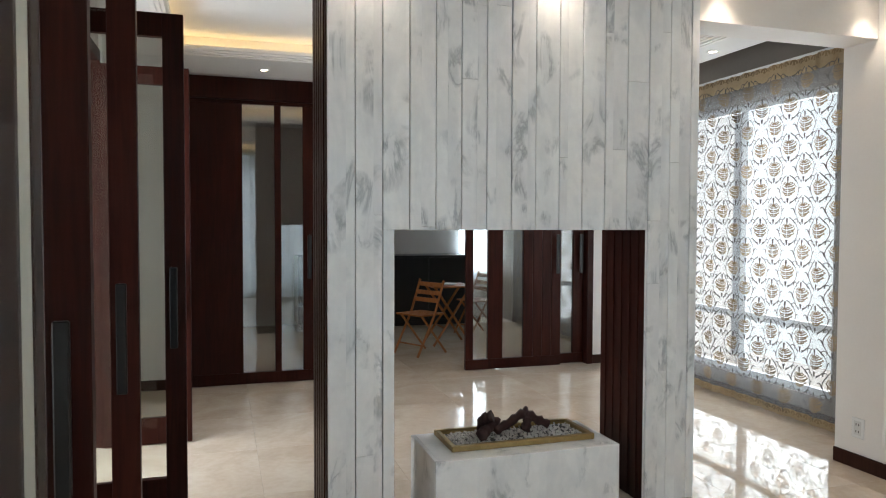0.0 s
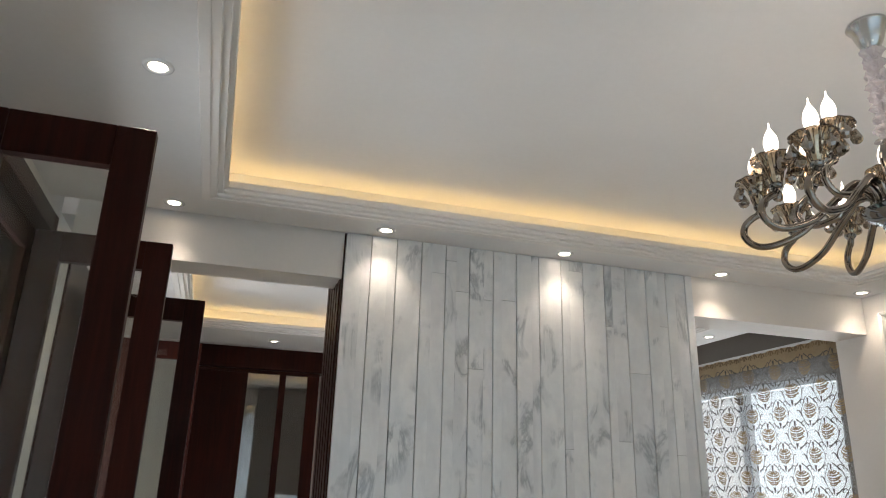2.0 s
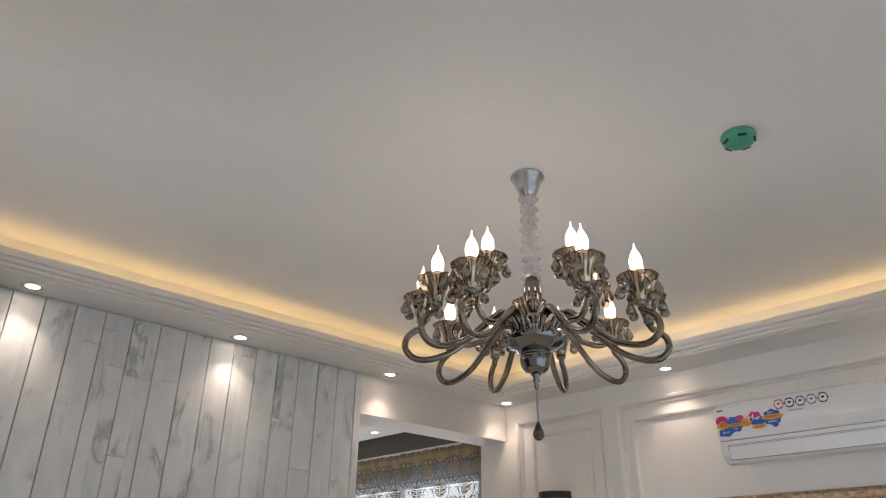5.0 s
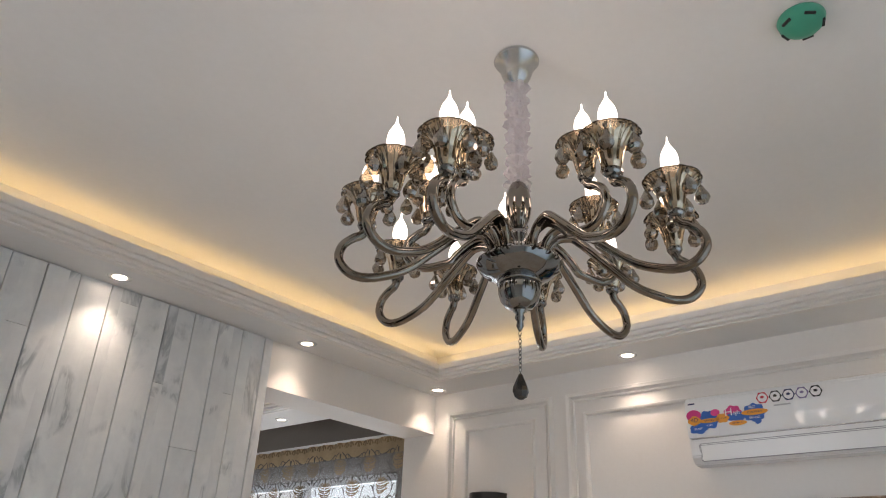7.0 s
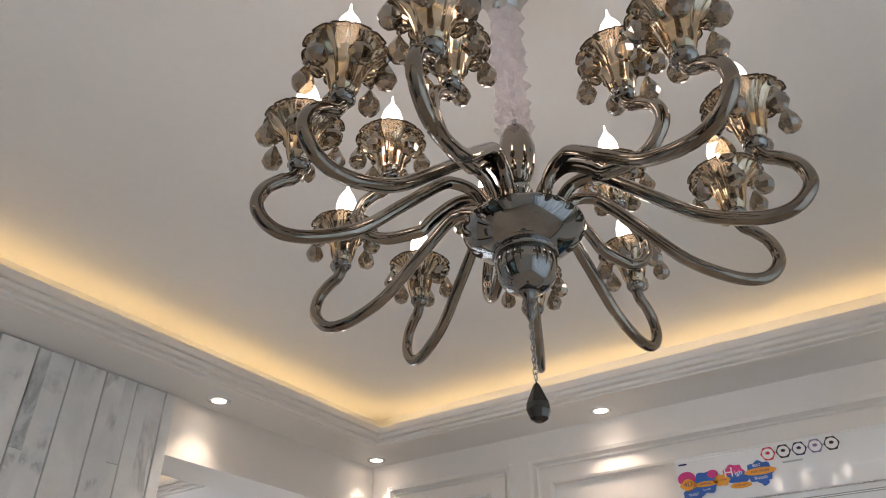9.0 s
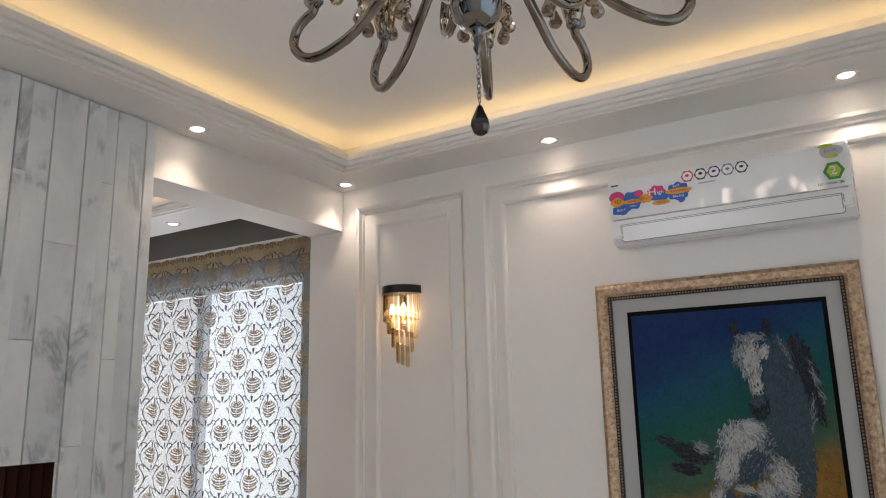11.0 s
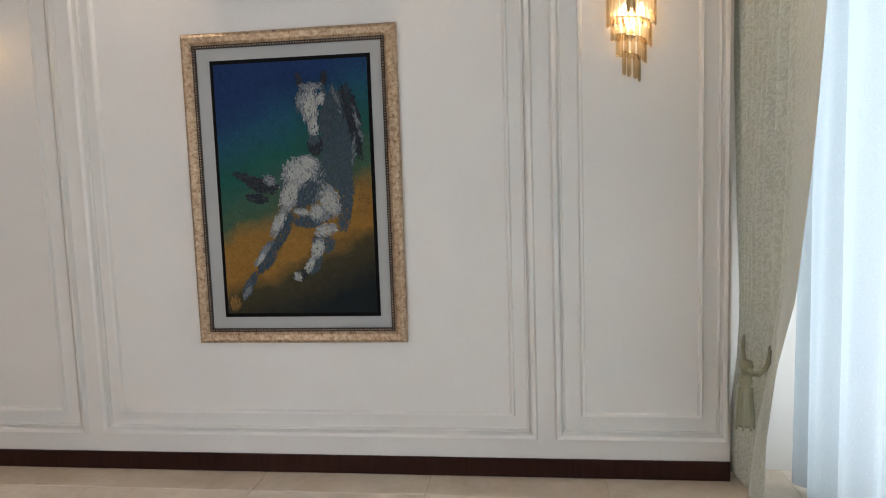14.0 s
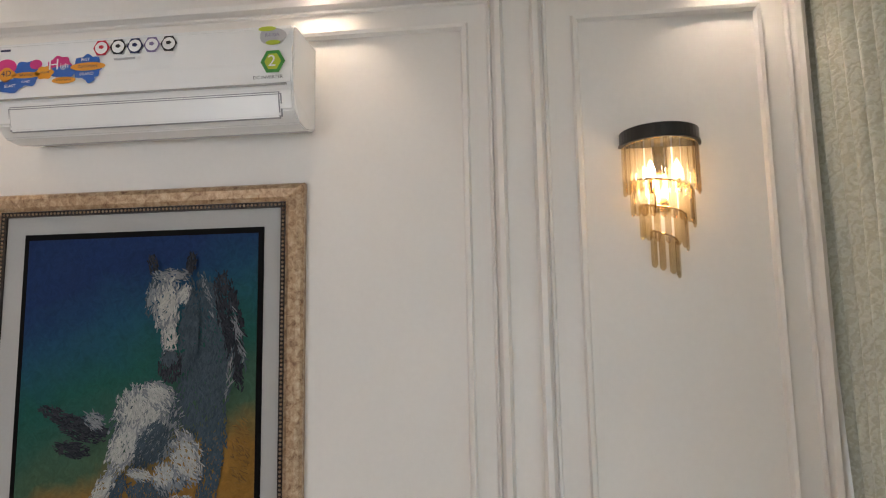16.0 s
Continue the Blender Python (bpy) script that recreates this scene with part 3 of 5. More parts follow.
for r in range(-1, 18):
    for c in range(-1, int((NY1 - NY0) / CELL_W) + 2):
        cy = 5.016 - CELL_W + (c + 0.5 * (r % 2)) * CELL_W
        cz = NZ0 + 0.135 + r * CELL_H / 2
        # a stitched flower in rows of petals, wide at the middle
        if NY0 + 0.03 < cy < NY1 - 0.07 and NZ0 + 0.12 < cz < NZ1 - 0.13:
            for w, z, d in ((0.034, 0.034, 0.016), (0.050, 0.020, 0.020), (0.062, 0.002, 0.022), (0.048, -0.012, 0.020), (0.052, -0.028, 0.016), (0.030, -0.042, 0.012)):
                for side in (-1, 1):
                    ribbon(gold_bm, [(cy + side * w * q, cz + z + d * q * q + 0.002 * rng.random()) for q in (0.04, 0.4, 0.7, 1.0)], 0.0100, 0.0070)
                    ribbon(gold_bm, [(cy + side * w, cz + z + d), (cy + side * (w - 0.012), cz + z + d + 0.008)], 0.008, 0.004)
            for a in (-0.7, 0.0, 0.7):
                ribbon(gold_bm, [(cy + q * math.sin(a), cz + 0.036 + q * math.cos(a)) for q in (0.004, 0.020, 0.034)], 0.012, 0.004)
            ribbon(grey_bm, [(cy, cz - 0.060), (cy, cz - 0.098)], 0.017, 0.006)
            ribbon(grey_bm, [(cy, cz + 0.056), (cy, cz + 0.100)], 0.007, 0.014)
        # vines that sweep round the flower into the next row, with curled leaves
        for side in (-1, 1):
            vine = [(cy + side * (0.012 + 0.078 * math.sin(math.pi * q)), cz - 0.105 + 0.215 * q) for q in span(0, 1, 10)]
            curl = [(cy + side * (0.066 + 0.022 * math.cos(a)), cz + 0.078 + 0.018 * math.sin(a)) for a in span(-0.6, 4.4, 8)]
            leaf = [(cy + side * (0.086 + 0.036 * q), cz - 0.020 + 0.040 * math.sin(2.2 * q)) for q in span(0, 1, 4)]
            foot = [(cy + side * (0.014 + 0.040 * q), cz - 0.092 + 0.030 * q * q) for q in span(0, 1, 4)]
            for line, w0, w1 in ((vine, 0.0050, 0.0070), (curl, 0.0085, 0.005), (leaf, 0.011, 0.004), (foot, 0.011, 0.005)):
                if all(NY0 + 0.004 < y < NY1 - 0.004 and NZ0 + 0.06 < z < NZ1 - 0.06 for y, z in line):
                    ribbon(grey_bm, line, w0, w1)
tagged(part("gold_embroidery", gold_bm, GOLD_THREAD, net, "gold stitched damask flowers"), kind="stuff")
tagged(part("grey_embroidery", grey_bm, GREY_THREAD, net, "grey stitched scrolls"), kind="stuff")
border = bmesh.new()
for z0, z1 in ((NZ1 - 0.045, NZ1 - 0.005), (NZ0 + 0.012, NZ0 + 0.045)):
    for k in range(int((NY1 - NY0) / 0.06)):
        y = NY0 + 0.03 + 0.06 * k
        if y < NY1 - 0.04:
            ribbon(border, [(y + 0.022 * math.cos(a), z0 + 0.012 + (z1 - z0) * 0.7 * max(0, math.sin(a))) for a in span(-0.2, math.pi + 0.2, 7)], 0.012)
            ribbon(border, [(y, z0 + 0.004), (y, z1 - 0.006)], 0.018, 0.008)
tagged(part("border_embroidery", border, GOLD_THREAD, net, "gold scalloped border"), kind="stuff")
PELMET = material("beige_border_cloth", sheer_build(0.04, (0.50, 0.38, 0.24), 70))
part("top_band", sheet(lambda y, z: (net_x(y, z) - 0.0015, y, z), span(NY0, NY1, 120), (NZ1 - 0.115, NZ1 - 0.05, NZ1)), PELMET, net, "beige top band", smooth=True)
part("hem", sheet(lambda y, z: (net_x(y, z) - 0.0015, y, z), span(NY0, NY1, 120), (NZ0 - 0.005, NZ0 + 0.055)), PELMET, net, "beige bottom hem", smooth=True)
rod = thing("curtain_rail", (CURTAIN_X + 0.02, 6.05, NZ1 - 0.002), "plain white curtain rail above the net curtain", "curtain rail")
part("rail", boxes((-0.014, 0.085, -1.55, 1.2, 0.0, 0.022), bevel=0.003), WHITE, rod)

# white sheers before the wide window, and a silk drape tied back beside them
def sheer_y(x, z):
    return 0.085 + 0.030 * math.sin(x * 21 + 0.5 * math.sin(x * 3.1)) + 0.014 * math.sin(x * 47 + z * 0.6)


sheer = thing("sheer_curtain", (0, 0, 0), "white sheer curtain in soft upright folds over the window", "curtain")
part("cloth", sheet(lambda x, z: (x, sheer_y(x, z), z), span(0.2, 4.20, 240), span(0.012, 2.74, 6)), SHEER, sheer, smooth=True)


def silk_build(tree, n, b):
    v = coords(tree)
    swirl = n.new("ShaderNodeTexWave")
    swirl.wave_type, swirl.rings_direction = "RINGS", "SPHERICAL"
    swirl.inputs["Scale"].default_value, swirl.inputs["Distortion"].default_value, swirl.inputs["Detail"].default_value = 13, 14, 3
    swirl.inputs["Detail Scale"].default_value = 2.2
    tree.links.new(v, swirl.inputs["Vector"])
    pat = swirl.outputs["Fac"]
    tone = ramp(tree, pat, (0.25, (0.61, 0.605, 0.49)), (0.6, (0.70, 0.705, 0.61)))
    weave = ramp(tree, noise_tex(tree, v, 140, 3), (0.3, (0.85, 0.85, 0.85)), (0.7, (1, 1, 1)))
    tree.links.new(mix(tree, 1.0, tone, weave, "MULTIPLY"), b.inputs["Base Color"])
    tree.links.new(ramp(tree, pat, (0.3, (0.38,) * 3), (0.7, (0.6,) * 3)), b.inputs["Roughness"])
    b.inputs["Sheen Weight"].default_value = 0.4
    bump(tree, b, pat, 0.25, 0.004)
    through_cloth, both = n.new("ShaderNodeBsdfTranslucent"), n.new("ShaderNodeMixShader")
    tree.links.new(tone, through_cloth.inputs[0])
    both.inputs[0].default_value = 0.06
    tree.links.new(b.outputs[0], both.inputs[1])
    tree.links.new(through_cloth.outputs[0], both.inputs[2])
    tree.links.new(both.outputs[0], n["Material Output"].inputs[0])


SILK = material("pale_green_gold_silk", silk_build)
TIE_Z = 0.66


def pinch(z):
    """How far the drape is drawn together at the height z: 0 free, 1 at the tie."""
    return math.exp(-((z - TIE_Z) / (0.44 if z > TIE_Z else 0.30)) ** 2)


def drape_point(u, z):
    k = pinch(z)
    edge = ((0.0, 3.97), (0.3, 3.90), (0.55, 3.80), (0.65, 3.76), (0.78, 3.68), (0.94, 3.59), (1.4, 3.50), (2.0, 3.43), (2.8, 3.40))
    for (za, xa), (zb, xb) in zip(edge, edge[1:]):
        if za <= z <= zb:
            q = (z - za) / (zb - za)
            x0 = xa + (xb - xa) * q
    x = x0 + (4.345 - 0.05 * k - x0) * u
    pleat = max(0.0, min(1.0, (u - 0.30) / 0.2))
    y = 0.292 + 0.012 * u + 0.070 * (1 - 0.5 * k) * pleat * (abs(math.sin(math.pi * 13 * u + 0.5 * math.sin(z * 1.3))) - 0.6) + (1 - pleat) * 0.022 * math.sin(7 * u + 1.5 * z) + 0.008 * math.sin(z * 3 + u * 8)
    return (x, y, z)


drape = thing("drape", (0, 0, 0), "pale green-gold silk drape drawn aside with a tasselled cord", "curtain")
part("cloth", sheet(drape_point, span(0, 1, 220), span(0.012, 2.73, 54)), SILK, drape, smooth=True)
CORD = simple("sage_cord", (0.36, 0.34, 0.22), 0.6, vary=0.2, scale=200, bumpy=0.3)
cord = bmesh.new()
for ph in (0, math.pi):
    pts = []
    for a in span(0, 2 * math.pi, 60):
        pts.append((4.03 + 0.225 * math.cos(a) + 0.006 * math.cos(22 * a + ph), 0.312 - 0.050 * math.cos(a) + 0.050 * math.sin(a), TIE_Z + 0.045 * math.cos(a) - 0.03 * math.sin(a) + 0.006 * math.sin(22 * a + ph)))
    tube(pts[:-1], 0.008, 6, True, cord)
tie = part("tieback", cord, CORD, drape, "twisted sage cord", smooth=True)
part("knot", lathe([(0.0, 0.03), (0.02, 0.022), (0.026, 0.0), (0.02, -0.02), (0.012, -0.03)], 14, Matrix.Translation((3.90, 0.385, TIE_Z - 0.045))), CORD, tie, smooth=True)
tas = lathe([(0.010, 0.0), (0.024, -0.012), (0.027, -0.035), (0.020, -0.052), (0.024, -0.06), (0.034, -0.20), (0.030, -0.215), (0.0, -0.21)], 16, Matrix.Translation((3.90, 0.39, TIE_Z - 0.07)))
part("tassel", tas, CORD, tie, "sage silk tassel", smooth=True)
for k in range(7):
    a = 2 * math.pi * k / 7
    part("fringe", tube([(3.90 + 0.024 * math.cos(a), 0.39 + 0.024 * math.sin(a), TIE_Z - 0.13), (3.90 + 0.034 * math.cos(a), 0.39 + 0.034 * math.sin(a), TIE_Z - 0.295)], 0.005, 5), CORD, tie)


# ---- chandelier ----
def smoke_glass_build(tree, n, b):
    v = coords(tree)
    streak = noise_tex(tree, v, 7, 3)
    tree.links.new(ramp(tree, streak, (0.35, (0.20, 0.175, 0.15)), (0.65, (0.42, 0.375, 0.33))), b.inputs["Base Color"])
    b.inputs["Metallic"].default_value, b.inputs["Roughness"].default_value = 1.0, 0.025
    bump(tree, b, noise_tex(tree, v, 22, 2), 0.12, 0.004)


def cup_build(tree, n, b):
    l = tree.links
    clear, shine, m = n.new("ShaderNodeBsdfTransparent"), n.new("ShaderNodeBsdfGlossy"), n.new("ShaderNodeMixShader")
    clear.inputs[0].default_value = (0.60, 0.49, 0.37, 1)
    v = coords(tree)
    l.new(ramp(tree, noise_tex(tree, v, 60, 3), (0.3, (0.44, 0.36, 0.26)), (0.7, (0.78, 0.67, 0.53))), shine.inputs[0])
    shine.inputs["Roughness"].default_value = 0.04
    m.inputs[0].default_value = 0.92
    l.new(clear.outputs[0], m.inputs[1])
    l.new(shine.outputs[0], m.inputs[2])
    l.new(m.outputs[0], n["Material Output"].inputs[0])


CHROME = simple("smoked_chrome", (0.28, 0.285, 0.29), 0.02, 1.0, vary=0.03)
ARM = material("smoked_mirror_glass", smoke_glass_build)
CUP = material("smoked_cup_glass", cup_build)
STEEL = simple("brushed_steel", (0.52, 0.53, 0.53), 0.25, 1.0)
BULB = glow("candle_bulb", (1.0, 0.88, 0.74), 10)
def crystal_build(tree, n, b):
    l = tree.links
    clear, shine, m = n.new("ShaderNodeBsdfTransparent"), n.new("ShaderNodeBsdfGlossy"), n.new("ShaderNodeMixShader")
    clear.inputs[0].default_value = (0.50, 0.43, 0.34, 1)
    shine.inputs["Roughness"].default_value = 0.02
    l.new(mirror_share(tree, 0.30), m.inputs[0])
    l.new(clear.outputs[0], m.inputs[1])
    l.new(shine.outputs[0], m.inputs[2])
    l.new(m.outputs[0], n["Material Output"].inputs[0])


CRYSTAL = material("smoky_crystal", crystal_build)
DARK_CRYSTAL = simple("dark_cut_crystal", (0.10, 0.095, 0.09), 0.03, 0.8)
SLEEVE = material("lilac_gauze", sheer_build(0.35, (0.72, 0.685, 0.71), 120))

CH = (2.222, 2.277)
chandelier = thing("chandelier", (CH[0], CH[1], HIGH), "smoked glass chandelier with candle bulbs lit and hanging crystal drops", "chandelier")


def ch_part(name, profile, mat, label="", seg=28, parent=None):
    return part(name, lathe([(r, z - HIGH) for r, z in profile], seg), mat, parent or chandelier, label, smooth=True)


ch_part("canopy", [(0.0, 2.899), (0.054, 2.899), (0.057, 2.892), (0.054, 2.888), (0.046, 2.880), (0.037, 2.850), (0.028, 2.828), (0.016, 2.818), (0.012, 2.806), (0.0, 2.804)], STEEL, "brushed steel ceiling cup")
rng = random.Random(9)
sl = bmesh.new()
rings = []
for k in range(46):
    z = 2.815 - (2.815 - 2.525) * k / 45
    base = 0.021 + 0.007 * math.sin(k * 1.15) + 0.004 * rng.random()
    rings.append([sl.verts.new(((base + 0.005 * math.sin(5 * a + k * 0.9) + 0.003 * rng.random()) * math.cos(a), (base + 0.005 * math.sin(5 * a + k * 0.9)) * math.sin(a), z - HIGH + 0.003 * math.sin(3 * a + k))) for a in span(0, 2 * math.pi, 18)[:-1]])
for a, b in zip(rings, rings[1:]):
    for i in range(18):
        sl.faces.new((a[i], a[(i + 1) % 18], b[(i + 1) % 18], b[i]))
part("chain_sleeve", sl, SLEEVE, chandelier, "gathered lilac gauze sleeve", smooth=False)
ch_part("chain", [(0.004, 2.81), (0.004, 2.52)], STEEL, seg=8)
egg = bmesh.new()
rings = []
for r, z in ((0.010, 2.534), (0.016, 2.530), (0.024, 2.512), (0.029, 2.488), (0.029, 2.466), (0.024, 2.440), (0.016, 2.420), (0.010, 2.414)):
    rings.append([egg.verts.new(((r + (0.0012 if i % 2 else -0.0006)) * math.cos(math.pi * i / 12), (r + (0.0012 if i % 2 else -0.0006)) * math.sin(math.pi * i / 12), z - HIGH)) for i in range(24)])
for a, b in zip(rings, rings[1:]):
    for i in range(24):
        egg.faces.new((a[i], a[(i + 1) % 24], b[(i + 1) % 24], b[i]))
egg.faces.new(rings[0])
egg.faces.new(rings[-1][::-1])
part("glass_ball", egg, ARM, chandelier, "fluted smoky glass egg", smooth=True)
ch_part("stem", [(0.010, 2.416), (0.018, 2.408), (0.020, 2.398), (0.012, 2.388), (0.016, 2.362), (0.022, 2.340), (0.020, 2.318)], CHROME)
ch_part("bowl", [(0.0, 2.324), (0.064, 2.325), (0.087, 2.331), (0.0925, 2.330), (0.093, 2.326), (0.087, 2.315), (0.071, 2.301), (0.052, 2.292), (0.044, 2.290), (0.043, 2.287)], CHROME, "wide chrome dish", 48)
ch_part("bowl_ring", [(0.043, 2.288), (0.048, 2.286), (0.049, 2.282), (0.046, 2.279), (0.043, 2.279)], CHROME, seg=40)
ch_part("ball", [(0.043, 2.279), (0.0455, 2.270), (0.045, 2.258), (0.039, 2.240), (0.029, 2.228), (0.016, 2.223), (0.0, 2.222)], CHROME, "dark chrome ball", 40)
ch_part("finial", [(0.012, 2.224), (0.015, 2.219), (0.008, 2.213), (0.011, 2.204), (0.006, 2.196), (0.008, 2.186), (0.003, 2.176), (0.0, 2.174)], CHROME, seg=14)
links = bmesh.new()
for k in range(10):
    z = 2.170 - 0.0085 * k - HIGH
    tube([(0.0035 * math.cos(a) * (k % 2), 0.0035 * math.cos(a) * (1 - k % 2), z + 0.006 * math.sin(a)) for a in span(0, 2 * math.pi, 8)[:-1]], 0.0011, 5, True, links)
part("drop_chain", links, STEEL, chandelier)


def facet_drop(length, r):
    """A pear-shaped cut crystal, hung from its top at the origin."""
    return lathe([(0.0, 0.0), (r * 0.25, -length * 0.08), (r * 0.60, -length * 0.32), (r * 0.92, -length * 0.54), (r, -length * 0.70), (r * 0.74, -length * 0.90), (r * 0.3, -length * 0.985), (0.0, -length)], 8)


big = facet_drop(0.056, 0.0165)
big.transform(Matrix.Translation((0, 0, 2.087 - HIGH)))
part("large_drop", big, DARK_CRYSTAL, chandelier, "large faceted smoky drop")


def smooth_line(ctrl, n=6):
    """A Catmull-Rom line through the points."""
    c = [Vector(p) for p in ctrl]
    c = [c[0] * 2 - c[1]] + c + [c[-1] * 2 - c[-2]]
    out = []
    for i in range(1, len(c) - 2):
        for k in range(n):
            t = k / n
            a, b, d, e = c[i - 1], c[i], c[i + 1], c[i + 2]
            out.append(0.5 * ((2 * b) + (d - a) * t + (2 * a - 5 * b + 4 * d - e) * t * t + (3 * b - a - 3 * d + e) * t ** 3))
    return out + [c[-2]]


def arm_meshes(reach, top, root):
    """One arm's meshes, for a cup standing at that radius and height on an arm that springs from the dish at root."""
    out, low, dip = reach + 0.049, top - 0.120, reach - 0.040
    fall = dip - root - 0.088
    line = smooth_line([(root, 0, 2.322), (root - 0.001, 0, 2.344), (root + 0.003, 0, 2.366), (root + 0.020, 0, 2.387), (root + 0.046, 0, 2.394), (root + 0.070, 0, 2.386), (root + 0.088 + fall * 0.28, 0, low + (2.380 - low) * 0.62), (root + 0.088 + fall * 0.64, 0, low + (2.380 - low) * 0.24), (dip, 0, low + 0.006), (reach, 0, low), (out - 0.020, 0, low + 0.010), (out - 0.001, 0, low + 0.036), (out - 0.006, 0, low + 0.066), (out - 0.026, 0, low + 0.086), (reach + 0.008, 0, top - 0.026), (reach, 0, top - 0.012), (reach, 0, top)], 5)
    arm = tube([(p.x, p.y, p.z - HIGH) for p in line], 0.0098, 10)
    socket = lathe([(0.0, 2.322), (0.0135, 2.323), (0.0135, 2.345), (0.0105, 2.348)], 14, Matrix.Translation((root, 0, -HIGH)))
    cup = bmesh.new()
    seg, petals = 96, 12
    prof = ((0.010, 0.000), (0.016, 0.005), (0.020, 0.018), (0.023, 0.034), (0.028, 0.050), (0.037, 0.064), (0.047, 0.074), (0.054, 0.078), (0.057, 0.076))
    rings = []
    for j, (r, z) in enumerate(prof):
        f = max(0, j - 1) / 7
        ring = []
        for a in span(0, 2 * math.pi, seg)[:-1]:
            lobe = abs(math.sin(petals * a / 2)) ** 0.6
            rr = r + 0.0100 * f * f * (lobe - 0.7) + 0.0016 * f * math.cos(petals * a)
            ring.append(cup.verts.new((reach + rr * math.cos(a), rr * math.sin(a), top + z - HIGH + 0.006 * f ** 3 * (0.6 - lobe))))
        rings.append(ring)
    for a, b in zip(rings, rings[1:]):
        for i in range(seg):
            cup.faces.new((a[i], a[(i + 1) % seg], b[(i + 1) % seg], b[i]))
    rim = tube([v.co.copy() for v in rings[-1]], 0.0011, 5, True)
    at = Matrix.Translation((reach, 0, top - HIGH))
    collar = lathe([(0.0, -0.012), (0.012, -0.011), (0.017, -0.004), (0.0165, 0.002), (0.011, 0.008)], 18, at)
    candle = lathe([(0.0, 0.010), (0.0105, 0.010), (0.0105, 0.090), (0.0, 0.090)], 12, at)
    bulb = lathe([(0.0095, 0.088), (0.0150, 0.099), (0.0182, 0.114), (0.0180, 0.128), (0.0145, 0.142), (0.0090, 0.153), (0.0042, 0.161), (0.0016, 0.171), (0.0010, 0.180), (0.0, 0.182)], 18, at)
    return (("arm", mesh_of("arm", arm, ARM, True)), ("socket", mesh_of("socket", socket, CHROME, True)), ("cup", mesh_of("cup", cup, CUP, True)), ("cup_rim", mesh_of("cup_rim", rim, RIM, True)), ("collar", mesh_of("collar", collar, CHROME, True)), ("candle", mesh_of("candle", candle, ARM, True)), ("bulb", mesh_of("bulb", bulb, BULB, True)))


RIM = simple("dark_smoked_edge", (0.05, 0.035, 0.025), 0.1, 0.6)
DROP = mesh_of("drop", facet_drop(0.045, 0.0155), CRYSTAL)
LINK = mesh_of("link", lathe([(0.0, 0.002), (0.0045, -0.003), (0.0045, -0.008), (0.0, -0.013)], 6), CRYSTAL)


def add_arm(meshes, reach, top, degrees):
    turn = pose(0, 0, 0, 0, 0, degrees)
    arm = None
    for name, me in meshes:
        ob = new(name, me)
        if arm is None:
            arm, ob.parent = ob, chandelier
            ob.matrix_local = turn
        else:
            ob.parent = arm
    for k in range(6):
        a = 2 * math.pi * (k + 0.25) / 6
        x, y = reach + 0.053 * math.cos(a), 0.053 * math.sin(a)
        for name, me, z in (("link", LINK, 0.072), ("drop", DROP, 0.059)):
            ob = new(name, me)
            ob.parent = arm
            ob.matrix_local = pose(x, y, top + z - HIGH, 0, 0, 25 * k)


OUTER_CUP, INNER_CUP = (0.339, 2.374), (0.208, 2.452)
OUT, IN = arm_meshes(*OUTER_CUP, 0.060), arm_meshes(*INNER_CUP, 0.036)
for d in (191.3, 167.6, 141.6, 95.0, 63.4, 24.5, -9.0, -51.7, -80.1, -116.5):
    add_arm(OUT, *OUTER_CUP, d)
for d in (182.9, 117.5, 43.1, -26.2, -105.2):
    add_arm(IN, *INNER_CUP, d)

# smoke detector
GREEN = simple("green_plastic", (0.05, 0.36, 0.24), 0.35)
sm = thing("smoke_detector", (2.499, 1.678, HIGH), "round green smoke detector on the ceiling", "smoke detector")
part("base", lathe([(0.0, 0.0), (0.050, 0.0), (0.052, -0.006), (0.050, -0.012)], 28), GREEN, sm, smooth=True)
part("cap", lathe([(0.050, -0.012), (0.049, -0.018), (0.040, -0.028), (0.022, -0.033), (0.0, -0.034)], 28), GREEN, sm, smooth=True)
for k in range(5):
    a = 2 * math.pi * k / 5
    part("slot", boxes((-0.012, 0.012, -0.003, 0.003, -0.003, 0.002)), BLACKPAINT, sm).matrix_local = pose(0.043 * math.cos(a), 0.043 * math.sin(a), -0.0245, 0, 0, math.degrees(a) + 90)


# ---- wall lamps ----
AMBER = material("amber_crystal_rod", pane_build((0.86, 0.77, 0.61), 0.02, 0.12))
BRASS = simple("polished_brass", (0.80, 0.68, 0.45), 0.18, 1.0)
WARM = glow("wall_lamp_bulb", (1.0, 0.86, 0.68), 14)


def rod_mesh(h):
    """A square-cut crystal rod, hung from its top."""
    w = 0.0080
    bm = bmesh.new()
    top = [bm.verts.new((x, y, 0)) for x, y in ((-w, -w * 0.6), (w, -w * 0.6), (w, w * 0.6), (-w, w * 0.6))]
    low = [bm.verts.new((x, y, -h + 0.008)) for x, y in ((-w, -w * 0.6), (w, -w * 0.6), (w, w * 0.6), (-w, w * 0.6))]
    tip = [bm.verts.new((x * 0.4, y * 0.4, -h)) for x, y in ((-w, -w * 0.6), (w, -w * 0.6), (w, w * 0.6), (-w, w * 0.6))]
    for a, b in ((top, low), (low, tip)):
        for i in range(4):
            bm.faces.new((a[i], a[(i + 1) % 4], b[(i + 1) % 4], b[i]))
    bm.faces.new(top)
    bm.faces.new(tip[::-1])
    return mesh_of("crystal_rod", bm, AMBER)


